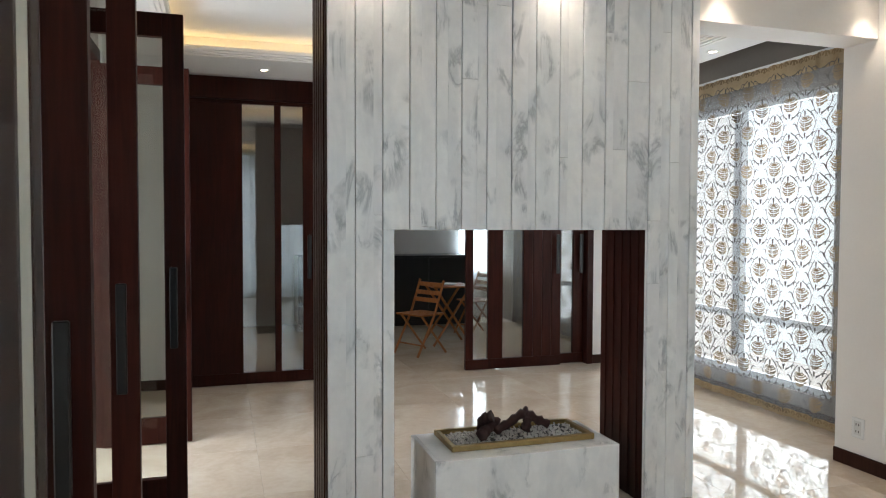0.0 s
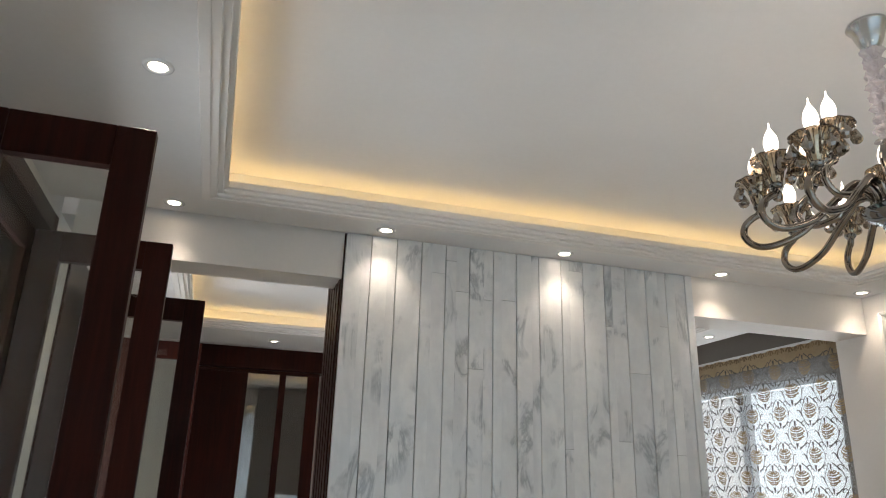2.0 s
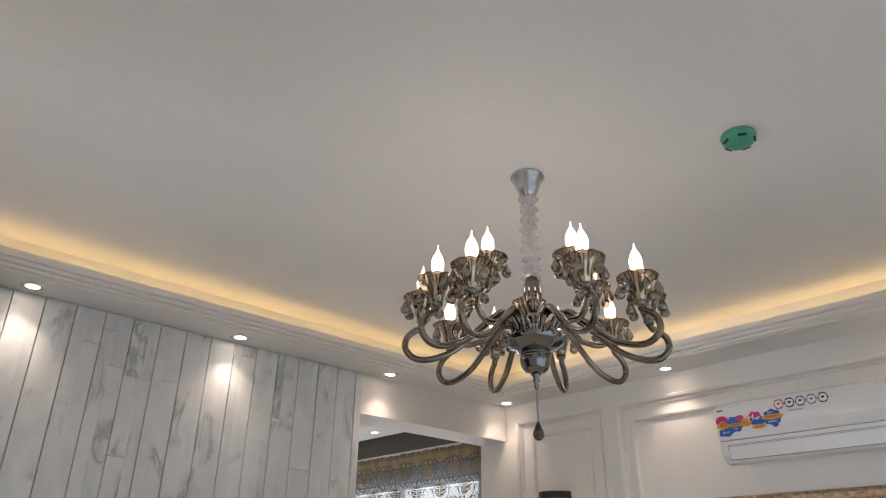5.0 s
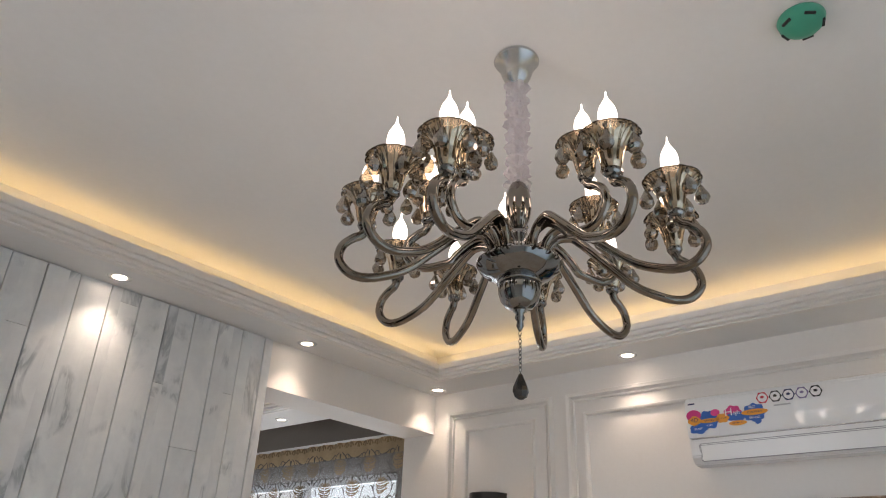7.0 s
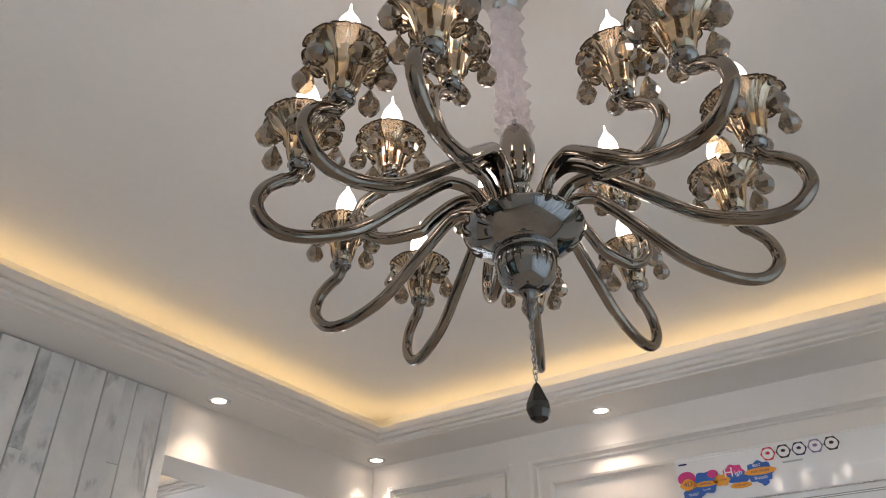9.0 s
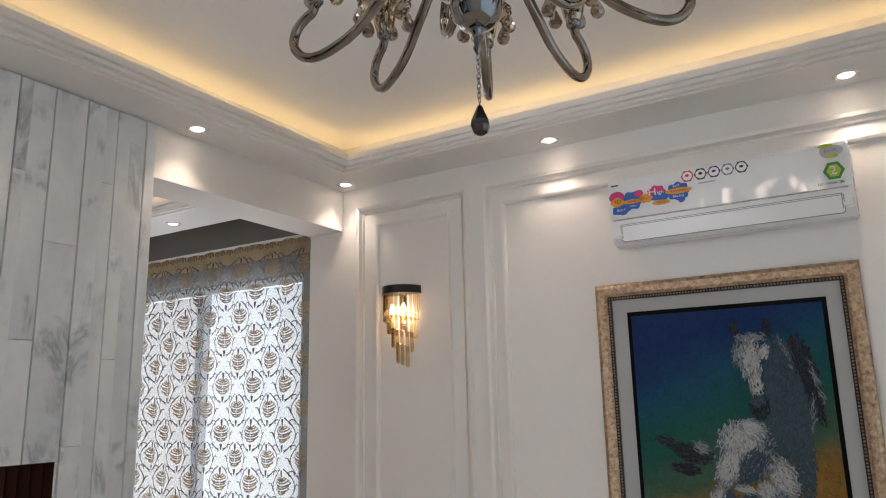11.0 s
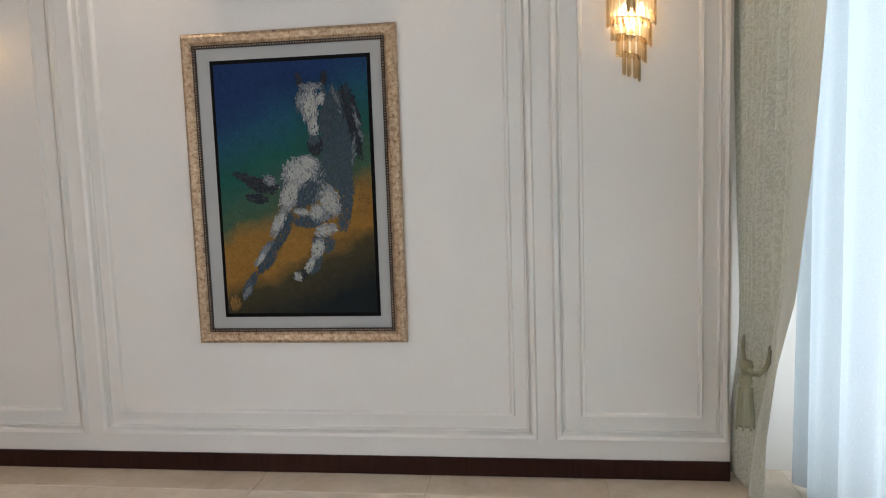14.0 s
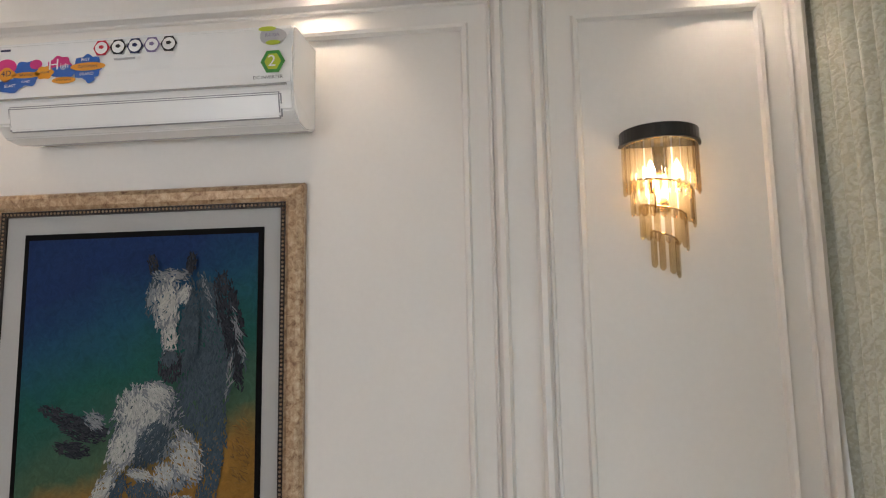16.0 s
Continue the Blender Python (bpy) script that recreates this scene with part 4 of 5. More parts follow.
def half_oval(ry, rx, z0, z1, n=24):
    """A half oval plate against the wall at x = 0, bulging to -x."""
    bm = bmesh.new()
    a = [(-rx * math.sin(t), ry * math.cos(t)) for t in span(0, math.pi, n)]
    lo, hi = [bm.verts.new((x, y, z0)) for x, y in a], [bm.verts.new((x, y, z1)) for x, y in a]
    for i in range(n + 1):
        j = (i + 1) % (n + 1)
        bm.faces.new((lo[i], lo[j], hi[j], hi[i]))
    bm.faces.new(lo)
    bm.faces.new(hi)
    return bm


TIERS = ((0.100, 0.105, 2.136, 0.138, 13), (0.082, 0.085, 2.030, 0.100, 10), (0.060, 0.062, 1.960, 0.095, 7), (0.034, 0.036, 1.890, 0.100, 4))
TIER_RODS = [rod_mesh(t[3]) for t in TIERS]


def wall_lamp(y):
    t = thing("wall_lamp", (PW, y, 0), "black and amber crystal wall lamp in tiers, switched on", "wall lamp", "crystal wall lamps")
    part("cap", half_oval(0.108, 0.112, 2.142, 2.176), BLACKPAINT, t, "black oval top")
    part("cap_rim", half_oval(0.112, 0.116, 2.136, 2.142), BLACKPAINT, t)
    part("back_plate", boxes((-0.008, 0, -0.02, 0.02, 1.95, 2.142), bevel=0.003), BRASS, t, "brass back plate")
    for (ry, rx, z, h, n), me in zip(TIERS, TIER_RODS):
        drop = 0.0 if n == 13 else 0.040
        part("ring", tube([(-rx * math.sin(a), ry * math.cos(a), z + 0.014 - drop * a / math.pi if drop else z) for a in span(0, math.pi, 20)], 0.003, 5), BRASS, t)
        for k in range(n):
            a = math.pi * (k + 0.5) / n
            ob = new("crystal_rod", me)
            ob.parent = t
            ob.matrix_local = pose(-rx * math.sin(a), ry * math.cos(a), (z + 0.014 - drop * a / math.pi if drop else z) - 0.002, 0, 0, math.degrees(math.atan2(ry * math.cos(a), -rx * math.sin(a))) + 90)
    for dy in (-0.035, 0.035):
        part("bulb", lathe([(0.0, 0.045), (0.006, 0.035), (0.012, 0.015), (0.012, 0.0), (0.006, -0.012), (0.0, -0.012)], 12, Matrix.Translation((-0.05, dy, 2.045))), WARM, t, "glowing bulb", smooth=True)
        part("holder", lathe([(0.0, -0.012), (0.008, -0.012), (0.008, -0.05), (0.0, -0.05)], 10, Matrix.Translation((-0.05, dy, 2.045))), BRASS, t)
    lamp = bpy.data.lights.new("wall_lamp_light", "POINT")
    lamp.energy, lamp.color, lamp.shadow_soft_size = 1.7, (1.0, 0.78, 0.52), 0.05
    ob = new("wall_lamp_light", lamp)
    ob.location = (PW - 0.055, y, 2.03)


wall_lamp(3.82)
wall_lamp(0.775)

# ---- air conditioner ----
ac = thing("air_conditioner", (PW, 0, 0), "white wall-mounted air conditioner with bright stickers on its front", "air conditioner")
ac.location, ac.scale = (PW, -0.098, 0.010), (0.85, 1.051, 1.0)
AY0, AY1 = 1.77, 2.615


def ac_shape(profile, y0, y1, taper=0.0):
    bm = bmesh.new()
    lo = [bm.verts.new((x, y0 + taper * (1 if x < -0.2 else 0), z)) for x, z in profile]
    hi = [bm.verts.new((x, y1 - taper * (1 if x < -0.2 else 0), z)) for x, z in profile]
    n = len(profile)
    for i in range(n):
        bm.faces.new((lo[i], lo[(i + 1) % n], hi[(i + 1) % n], hi[i]))
    bm.faces.new(lo[::-1])
    bm.faces.new(hi)
    bmesh.ops.bevel(bm, geom=list(bm.edges), offset=0.005, segments=2, affect="EDGES")
    return bm


part("body", ac_shape([(-0.001, 2.222), (-0.10, 2.200), (-0.17, 2.203), (-0.212, 2.232), (-0.225, 2.29), (-0.222, 2.462), (-0.205, 2.478), (-0.001, 2.478)], AY0, AY1, 0.006), WHITE, ac)
part("front_panel", ac_shape([(-0.222, 2.298), (-0.232, 2.300), (-0.237, 2.36), (-0.234, 2.462), (-0.226, 2.470), (-0.218, 2.470)], AY0 + 0.006, AY1 - 0.006), simple("glossy_white_panel", (0.84, 0.85, 0.85), 0.07, vary=0.01, coat=0.6), ac, "glossy white front panel")
part("louver", ac_shape([(-0.204, 2.214), (-0.212, 2.212), (-0.2305, 2.276), (-0.222, 2.280)], AY0 + 0.04, AY1 - 0.045), WHITE, ac, "closed white air flap")
# solid grey plate whose colour is the shade in the flap's gap
part("louver_gap", ac_shape([(-0.199, 2.211), (-0.2075, 2.2095), (-0.2285, 2.279), (-0.221, 2.283)], AY0 + 0.037, AY1 - 0.042), simple("grey_shadow_gap", (0.30, 0.30, 0.31), 0.6), ac)
part("chrome_strip", boxes((-0.2395, -0.232, AY0 + 0.02, AY1 - 0.02, 2.297, 2.301)), STEEL, ac, "thin chrome strip")
AC_FACE = -0.2405


def on_face(y, z, lift=0.0):
    """Flat things on the front: their x runs to the viewer's right, their y up."""
    return Matrix(((0, 0, -1, AC_FACE - lift), (-1, 0, 0, y), (0, 1, 0, z), (0, 0, 0, 1)))


def disc(rx, ry=None, n=24, lobes=0, amp=0.0):
    bm = bmesh.new()
    ry = ry or rx
    lo = [bm.verts.new((rx * (1 + amp * math.cos(lobes * a)) * math.cos(a), ry * (1 + amp * math.cos(lobes * a)) * math.sin(a), 0)) for a in span(0, 2 * math.pi, n)[:-1]]
    hi = [bm.verts.new((v.co.x, v.co.y, 0.0007)) for v in lo]
    bm.faces.new(hi)
    for i in range(n):
        bm.faces.new((lo[i], lo[(i + 1) % n], hi[(i + 1) % n], hi[i]))
    return bm


def flat_text(words, size, mat, parent, m, name="lettering"):
    cu = bpy.data.curves.new(name, "FONT")
    cu.body, cu.size, cu.align_x, cu.align_y = words, size, "CENTER", "CENTER"
    tmp = bpy.data.objects.new(name, cu)
    scene.collection.objects.link(tmp)
    me = bpy.data.meshes.new_from_object(tmp.evaluated_get(bpy.context.evaluated_depsgraph_get()))
    bpy.data.objects.remove(tmp)
    me.materials.clear()
    me.materials.append(mat)
    ob = new(name, me)
    ob.parent, ob.matrix_local = parent, m
    return ob


INK = {k: simple(k + "_ink", c, 0.35, vary=0.02) for k, c in (("blue", (0.02, 0.12, 0.45)), ("pink", (0.65, 0.04, 0.22)), ("orange", (0.80, 0.33, 0.03)), ("green", (0.05, 0.30, 0.06)), ("lime", (0.45, 0.55, 0.05)), ("navy", (0.02, 0.03, 0.10)), ("violet", (0.22, 0.18, 0.32)), ("black", (0.015, 0.015, 0.018)), ("red", (0.60, 0.03, 0.06)), ("white", (0.85, 0.85, 0.85)), ("silver", (0.45, 0.46, 0.48)))}


def sticker(name, bm, ink, y, z, lift, label=""):
    ob = part(name, bm, INK[ink], ac, label)
    ob.matrix_local = on_face(y, z, lift)
    return ob


for y, z, rx, ry, ink, lobes, lift in ((2.575, 2.395, 0.030, 0.024, "pink", 0, 0), (2.573, 2.372, 0.026, 0.020, "orange", 4, 0.001), (2.560, 2.338, 0.036, 0.020, "blue", 5, 0.001), (2.515, 2.372, 0.040, 0.038, "blue", 6, 0), (2.488, 2.398, 0.018, 0.014, "pink", 0, 0.001), (2.515, 2.368, 0.042, 0.009, "orange", 0, 0.001), (2.462, 2.372, 0.026, 0.019, "orange", 6, 0.001), (2.420, 2.388, 0.034, 0.030, "pink", 7, 0), (2.405, 2.372, 0.040, 0.018, "blue", 5, 0.0005), (2.405, 2.346, 0.034, 0.010, "orange", 0, 0.001), (2.340, 2.380, 0.042, 0.036, "blue", 8, 0), (2.338, 2.382, 0.050, 0.012, "orange", 0, 0.001), (2.330, 2.345, 0.012, 0.012, "blue", 3, 0.0005)):
    sticker("sticker", disc(rx, ry, 32, lobes, 0.10 if lobes else 0), ink, y, z, lift)
for words, size, ink, y, z in (("4D", 0.024, "navy", 2.573, 2.375), ("BLAST", 0.012, "white", 2.560, 2.338), ("SAVING", 0.011, "navy", 2.515, 2.368), ("TURBO", 0.008, "white", 2.515, 2.348), ("LVS+LVR", 0.008, "navy", 2.462, 2.372), ("H", 0.045, "white", 2.436, 2.392), ("igh", 0.022, "white", 2.405, 2.388), ("COMPRESSOR", 0.007, "navy", 2.405, 2.346), ("BEST", 0.012, "white", 2.345, 2.402), ("EUROPEAN", 0.011, "navy", 2.338, 2.382), ("BRAND", 0.012, "white", 2.340, 2.360), ("DC INVERTER", 0.013, "black", 1.838, 2.317)):
    flat_text(words, size, INK[ink], ac, on_face(y, z, 0.0024))
for k, ink in enumerate(("red", "black", "navy", "violet", "black")):
    y = 2.302 - 0.0475 * k
    sticker("badge", disc(0.0235, 0.0250, 6, 0), ink, y, 2.434, 0)
    sticker("badge_face", disc(0.0175, None, 20), "white", y, 2.434, 0.001)
    sticker("badge_mark", disc(0.008, 0.006, 5), ink, y, 2.436, 0.002)
sticker("hexagon", disc(0.033, 0.036, 6), "green", 1.826, 2.362, 0, "green hexagon sticker")
sticker("hexagon_face", disc(0.025, 0.028, 6), "lime", 1.826, 2.362, 0.0006).scale = (0.9, 0.9, 1)
flat_text("2", 0.046, INK["white"], ac, on_face(1.828, 2.362, 0.0024))
sticker("shield", disc(0.036, 0.024, 20, 3, 0.08), "silver", 1.828, 2.436, 0, "silver badge with leaves")
sticker("leaf", disc(0.024, 0.007, 14), "lime", 1.842, 2.456, 0.001)
sticker("leaf", disc(0.020, 0.007, 14), "lime", 1.826, 2.416, 0.001)
flat_text("R410A", 0.014, INK["violet"], ac, on_face(1.828, 2.437, 0.0024))
sticker("maker_mark", boxes((-0.030, 0.030, -0.003, 0.003, 0, 0.0007)), "silver", 2.235, 2.398, 0)
sticker("maker_mark", boxes((-0.014, 0.014, -0.003, 0.003, 0, 0.0007)), "navy", 2.58, 2.445, 0)

# ---- framed painting ----
def frame_gold_build(tree, n, b):
    v = coords(tree)
    worn = noise_tex(tree, v, 55, 6, 0.7, 0.6)
    tree.links.new(ramp(tree, worn, (0.30, (0.16, 0.08, 0.045)), (0.48, (0.42, 0.28, 0.17)), (0.72, (0.66, 0.52, 0.36))), b.inputs["Base Color"])
    b.inputs["Metallic"].default_value, b.inputs["Roughness"].default_value = 0.5, 0.36
    bump(tree, b, worn, 0.3, 0.004)


GILT = material("distressed_gilt", frame_gold_build)
PY0, PY1, PZ0, PZ1 = 1.787, 2.79, 0.639, 2.075
pic = thing("framed_painting", (PW, 0, 0), "large painting in a distressed gilt frame with a grey mount", "painting")


def mitred(y0, y1, z0, z1, profile, mat, name, parent):
    """Four mitred bars, each its own mesh; profile: (inset, depth) pairs from the outer edge inwards."""
    for side in range(4):
        bm, rows = bmesh.new(), []
        for inset, d in profile:
            c = [(y0 + inset, z0 + inset), (y1 - inset, z0 + inset), (y1 - inset, z1 - inset), (y0 + inset, z1 - inset)]
            rows.append([bm.verts.new((-d, *c[side])), bm.verts.new((-d, *c[(side + 1) % 4]))])
        for r, q in zip(rows, rows[1:] + rows[:1]):
            bm.faces.new((r[0], r[1], q[1], q[0]))
        for e in (0, 1):
            bm.faces.new([r[e] for r in rows])
        part(name, bm, mat, parent)


mitred(PY0, PY1, PZ0, PZ1, ((0, 0.0), (0.0, 0.022), (0.006, 0.034), (0.018, 0.040), (0.042, 0.036), (0.049, 0.030), (0.0535, 0.028), (0.0535, 0.0)), GILT, "frame_bar", pic)
bead_bm = bmesh.new()
b0 = 0.062
count_y, count_z = 74, 108
loops = [((PY0 + b0 + (PY1 - PY0 - 2 * b0) * k / count_y, z), 0) for k in range(count_y + 1) for z in (PZ0 + b0, PZ1 - b0)] + [((y, PZ0 + b0 + (PZ1 - PZ0 - 2 * b0) * k / count_z), 1) for k in range(count_z + 1) for y in (PY0 + b0, PY1 - b0)]
for (y, z), up in loops:
    r = 0.0042
    ring = [bead_bm.verts.new((-0.026 - (0.0 if i % 2 else 0.0), y + r * math.cos(i * math.pi / 3), z + r * math.sin(i * math.pi / 3))) for i in range(6)]
    tip = bead_bm.verts.new((-0.032, y, z))
    for i in range(6):
        bead_bm.faces.new((ring[i], ring[(i + 1) % 6], tip))
DARKGILT = simple("dark_gilt_beads", (0.035, 0.022, 0.016), 0.4, 0.3, vary=0.3, scale=120)
mitred(PY0, PY1, PZ0, PZ1, ((0.054, 0.0), (0.054, 0.026), (0.070, 0.024), (0.070, 0.0)), DARKGILT, "bead_bed", pic)
tagged(part("bead_trim", bead_bm, GILT, pic, "row of small gilt beads"), kind="stuff")
part("mount", boxes((-0.016, -0.002, PY0 + 0.06, PY1 - 0.06, PZ0 + 0.06, PZ1 - 0.06)), simple("grey_mount_board", (0.42, 0.42, 0.41), 0.8, vary=0.03, scale=120), pic, "pale grey mount board")
CY0, CY1, CZ0, CZ1 = 1.918, 2.647, 0.775, 1.938
MATTBLACK = simple("matt_black_edge", (0.006, 0.006, 0.006), 0.7)
for node in MATTBLACK.node_tree.nodes:
    if node.type == "BSDF_PRINCIPLED":
        node.inputs["Specular IOR Level"].default_value = 0.08
part("inner_edge", boxes((-0.020, -0.016, CY0 - 0.010, CY1 + 0.010, CZ0 - 0.012, CZ1 + 0.012)), MATTBLACK, pic, "thin black inner edge")


def canvas_build(tree, n, b):
    l = tree.links
    tc, sep = n.new("ShaderNodeTexCoord"), n.new("ShaderNodeSeparateXYZ")
    l.new(tc.outputs["Generated"], sep.inputs[0])
    v = coords(tree)
    smear = noise_tex(tree, v, 4.5, 5, 0.6, 0.8)

    def blend(a, wa, bb, wb):
        m1, m2, ad = n.new("ShaderNodeMath"), n.new("ShaderNodeMath"), n.new("ShaderNodeMath")
        m1.operation = m2.operation = "MULTIPLY"
        l.new(a, m1.inputs[0])
        l.new(bb, m2.inputs[0])
        m1.inputs[1].default_value, m2.inputs[1].default_value = wa, wb
        l.new(m1.outputs[0], ad.inputs[0])
        l.new(m2.outputs[0], ad.inputs[1])
        return ad.outputs[0]
    # from the foot up, leaning towards the corner
    lean = blend(sep.outputs["Z"], 0.88, sep.outputs["Y"], 0.21)
    h = blend(lean, 1.0, smear, 0.16)
    field = ramp(tree, h, (0.18, (0.010, 0.014, 0.016)), (0.33, (0.055, 0.045, 0.022)), (0.40, (0.27, 0.135, 0.028)), (0.52, (0.26, 0.135, 0.03)), (0.60, (0.05, 0.10, 0.06)), (0.76, (0.010, 0.085, 0.07)), (0.90, (0.010, 0.06, 0.115)), (1.0, (0.010, 0.030, 0.105)))
    strokes = ramp(tree, noise_tex(tree, v, 38, 5, 0.7, 1.5), (0.3, (0.75, 0.75, 0.75)), (0.7, (1.15, 1.15, 1.15)))
    l.new(mix(tree, 1.0, field, strokes, "MULTIPLY"), b.inputs["Base Color"])
    b.inputs["Roughness"].default_value = 0.6
    b.inputs["Specular IOR Level"].default_value = 0.12
    bump(tree, b, noise_tex(tree, v, 60, 5, 0.7, 1.0), 0.35, 0.004)


part("canvas", boxes((-0.0225, -0.020, CY0 + 0.006, CY1 - 0.006, CZ0 + 0.006, CZ1 - 0.006)), material("oil_painting", canvas_build), pic, "painted canvas, blue above and ochre below")


def paint(name, light, dark):
    def build(tree, n, b):
        v = coords(tree)
        geo = n.new("ShaderNodeNewGeometry")
        c = ramp(tree, geo.outputs["Random Per Island"], (0.0, dark), (1.0, light))
        f = ramp(tree, noise_tex(tree, v, 70, 4, 0.6, 0.5), (0.3, (0.8, 0.8, 0.8)), (0.7, (1, 1, 1)))
        tree.links.new(mix(tree, 1.0, c, f, "MULTIPLY"), b.inputs["Base Color"])
        b.inputs["Roughness"].default_value = 0.6
        b.inputs["Specular IOR Level"].default_value = 0.12
        bump(tree, b, noise_tex(tree, v, 120, 4), 0.15, 0.002)
    return material(name, build)


TONES = {
    "white": paint("white_oil_paint", (0.46, 0.46, 0.43), (0.33, 0.34, 0.33)),
    "grey": paint("grey_oil_paint", (0.24, 0.26, 0.28), (0.15, 0.17, 0.19)),
    "slate": paint("slate_oil_paint", (0.070, 0.10, 0.125), (0.038, 0.060, 0.080)),
    "dark": paint("dark_oil_paint", (0.040, 0.046, 0.058), (0.012, 0.014, 0.020)),
    "ochre": paint("ochre_oil_paint", (0.30, 0.16, 0.04), (0.15, 0.085, 0.03)),
}
strokes = {k: bmesh.new() for k in TONES}
P_SCALE_Y, P_SCALE_Z = (CY1 - CY0) / 445.0, (CZ1 - CZ0) / 725.0
paint_rng = random.Random(17)
laid = [0]


def mass(tone, cx, cz, a, c, lean=0, grain=90, length=11.0, width=2.4, density=1.1):
    """A soft patch of paint: many short strokes that lie about one way, thinning out at its edge. In canvas parts from its upper corner."""
    for k in range(int(density * a * c * math.pi / (length * width) * 2.6) + 3):
        rad, th = math.sqrt(paint_rng.random()) * paint_rng.choice((0.9, 0.95, 1.08)), paint_rng.uniform(0, 2 * math.pi)
        u, q = a * rad * math.cos(th), c * rad * math.sin(th)
        ca, sa = math.cos(radians(lean)), math.sin(radians(lean))
        x, z = cx + u * ca - q * sa, cz + u * sa + q * ca
        w = radians(grain + lean + paint_rng.gauss(0, 22))
        ln, wd = length * paint_rng.uniform(0.6, 1.4) / 2, width * paint_rng.uniform(0.6, 1.5) / 2
        laid[0] += 1
        d = 0.0227 + 0.0000009 * laid[0]
        edge = {"white": "grey", "grey": "slate"}.get(tone, tone) if rad > 0.66 and paint_rng.random() < 0.6 else tone
        bm, vs = strokes[edge], []
        for p, o in ((-1, 0), (-0.55, -0.8), (0.3, -1), (1, -0.2), (0.5, 0.9), (-0.4, 1)):
            px, pz = x + p * ln * math.cos(w) - o * wd * math.sin(w), z + p * ln * math.sin(w) + o * wd * math.cos(w)
            px, pz = min(max(px, 8), 437), min(max(pz, 8), 717)
            vs.append(bm.verts.new((-d, CY1 - px * P_SCALE_Y, CZ1 - pz * P_SCALE_Z)))
        bm.faces.new(vs)


# dark and slate masses first, the light ones over them
for row in (
        ("slate", 352, 190, 42, 110, -8), ("dark", 392, 150, 22, 80, -14), ("slate", 345, 290, 46, 80, 4), ("slate", 366, 400, 22, 88, 8), ("dark", 402, 225, 12, 60, -12),
        ("dark", 90, 330, 46, 13, 22, 0), ("dark", 130, 350, 46, 22, 12, 0), ("dark", 110, 385, 34, 14, 8, 0), ("grey", 150, 335, 20, 16, 30, 0, 14, 2),
        ("grey", 246, 345, 62, 74, 24), ("slate", 255, 455, 40, 18, 5), ("slate", 185, 480, 16, 56, 24), ("slate", 132, 556, 22, 52, 34), ("slate", 78, 630, 12, 40, 38),
        ("slate", 298, 520, 34, 26, 15), ("slate", 272, 572, 18, 36, 22), ("dark", 225, 612, 20, 14, -20),
        ("white", 238, 318, 48, 44, 30, 60), ("white", 208, 380, 26, 50, 24, 80), ("white", 268, 290, 30, 22, 10, 40), ("white", 172, 455, 15, 48, 28), ("grey", 130, 535, 12, 36, 40), ("white", 112, 560, 9, 26, 40), ("grey", 68, 655, 10, 28, 30),
        ("slate", 258, 375, 24, 40, 26), ("white", 322, 400, 28, 46, -12, 70), ("white", 286, 432, 22, 26, 16, 60), ("grey", 300, 448, 26, 10, -20), ("white", 240, 428, 22, 10, 10, 20),
        ("white", 306, 482, 32, 18, -12, 30), ("white", 282, 532, 18, 32, 20), ("white", 256, 580, 11, 28, 26), ("white", 222, 612, 14, 12, -30), ("dark", 238, 606, 9, 12, 0),
        ("grey", 250, 118, 11, 34, 6), ("dark", 250, 58, 9, 20, -14), ("dark", 322, 58, 9, 22, 8), ("grey", 285, 78, 36, 12, 0, 20, 12, 2), ("slate", 322, 180, 18, 70, 2),
        ("white", 280, 132, 25, 52, 2), ("white", 286, 188, 15, 34, 2), ("white", 310, 112, 12, 18, 20), ("dark", 288, 242, 22, 26, 4), ("slate", 286, 226, 16, 14, 0),
        ("grey", 412, 190, 6, 62, -14, 90, 18, 1.6, 0.5), ("grey", 398, 255, 7, 46, 6, 90, 18, 1.6, 0.5), ("grey", 356, 120, 5, 40, -16, 90, 18, 1.5, 0.5), ("ochre", 30, 690, 16, 22, 10), ("ochre", 420, 390, 16, 60, 0, 40, 12, 1.6, 0.3)):
    mass(*row)
for tone, bm in strokes.items():
    tagged(part("brush_strokes", bm, TONES[tone], pic, tone + " brush strokes"), kind="stuff")


# ---- fireplace block ----
BX0, BX1, BY0, BY1, BZ = 1.56, 2.535, 4.165, 4.62, 0.342
plinth = thing("fire_plinth", (0, 0, 0), "white veined marble plinth for a table fire", "plinth")
part("front_slab", boxes((BX0, BX1, BY0, BY0 + 0.02, 0.0, BZ - 0.0), bevel=0.002), MARBLE, plinth)
part("side_slab", boxes((BX0, BX0 + 0.02, BY0 + 0.0202, BY1, 0.0, BZ), bevel=0.002), MARBLE, plinth)
part("side_slab", boxes((BX1 - 0.02, BX1, BY0 + 0.0202, BY1, 0.0, BZ), bevel=0.002), MARBLE, plinth)
part("top_slab", boxes((BX0 + 0.0202, BX1 - 0.0202, BY0 + 0.0202, BY1, BZ - 0.022, BZ - 0.0006), bevel=0.001), MARBLE, plinth)
part("back_slab", boxes((BX0 + 0.0202, BX1 - 0.0202, BY1 - 0.02, BY1 - 0.0002, 0.0, BZ - 0.0222)), MARBLE, plinth)
AGED_BRASS = simple("aged_brass", (0.42, 0.30, 0.13), 0.35, 0.9, vary=0.2, scale=60)
tray = thing("fire_tray", (2.065, 4.43, BZ), "brass framed tray of white pebbles on the marble plinth", "fire tray")
TX, TY = 0.39, 0.155
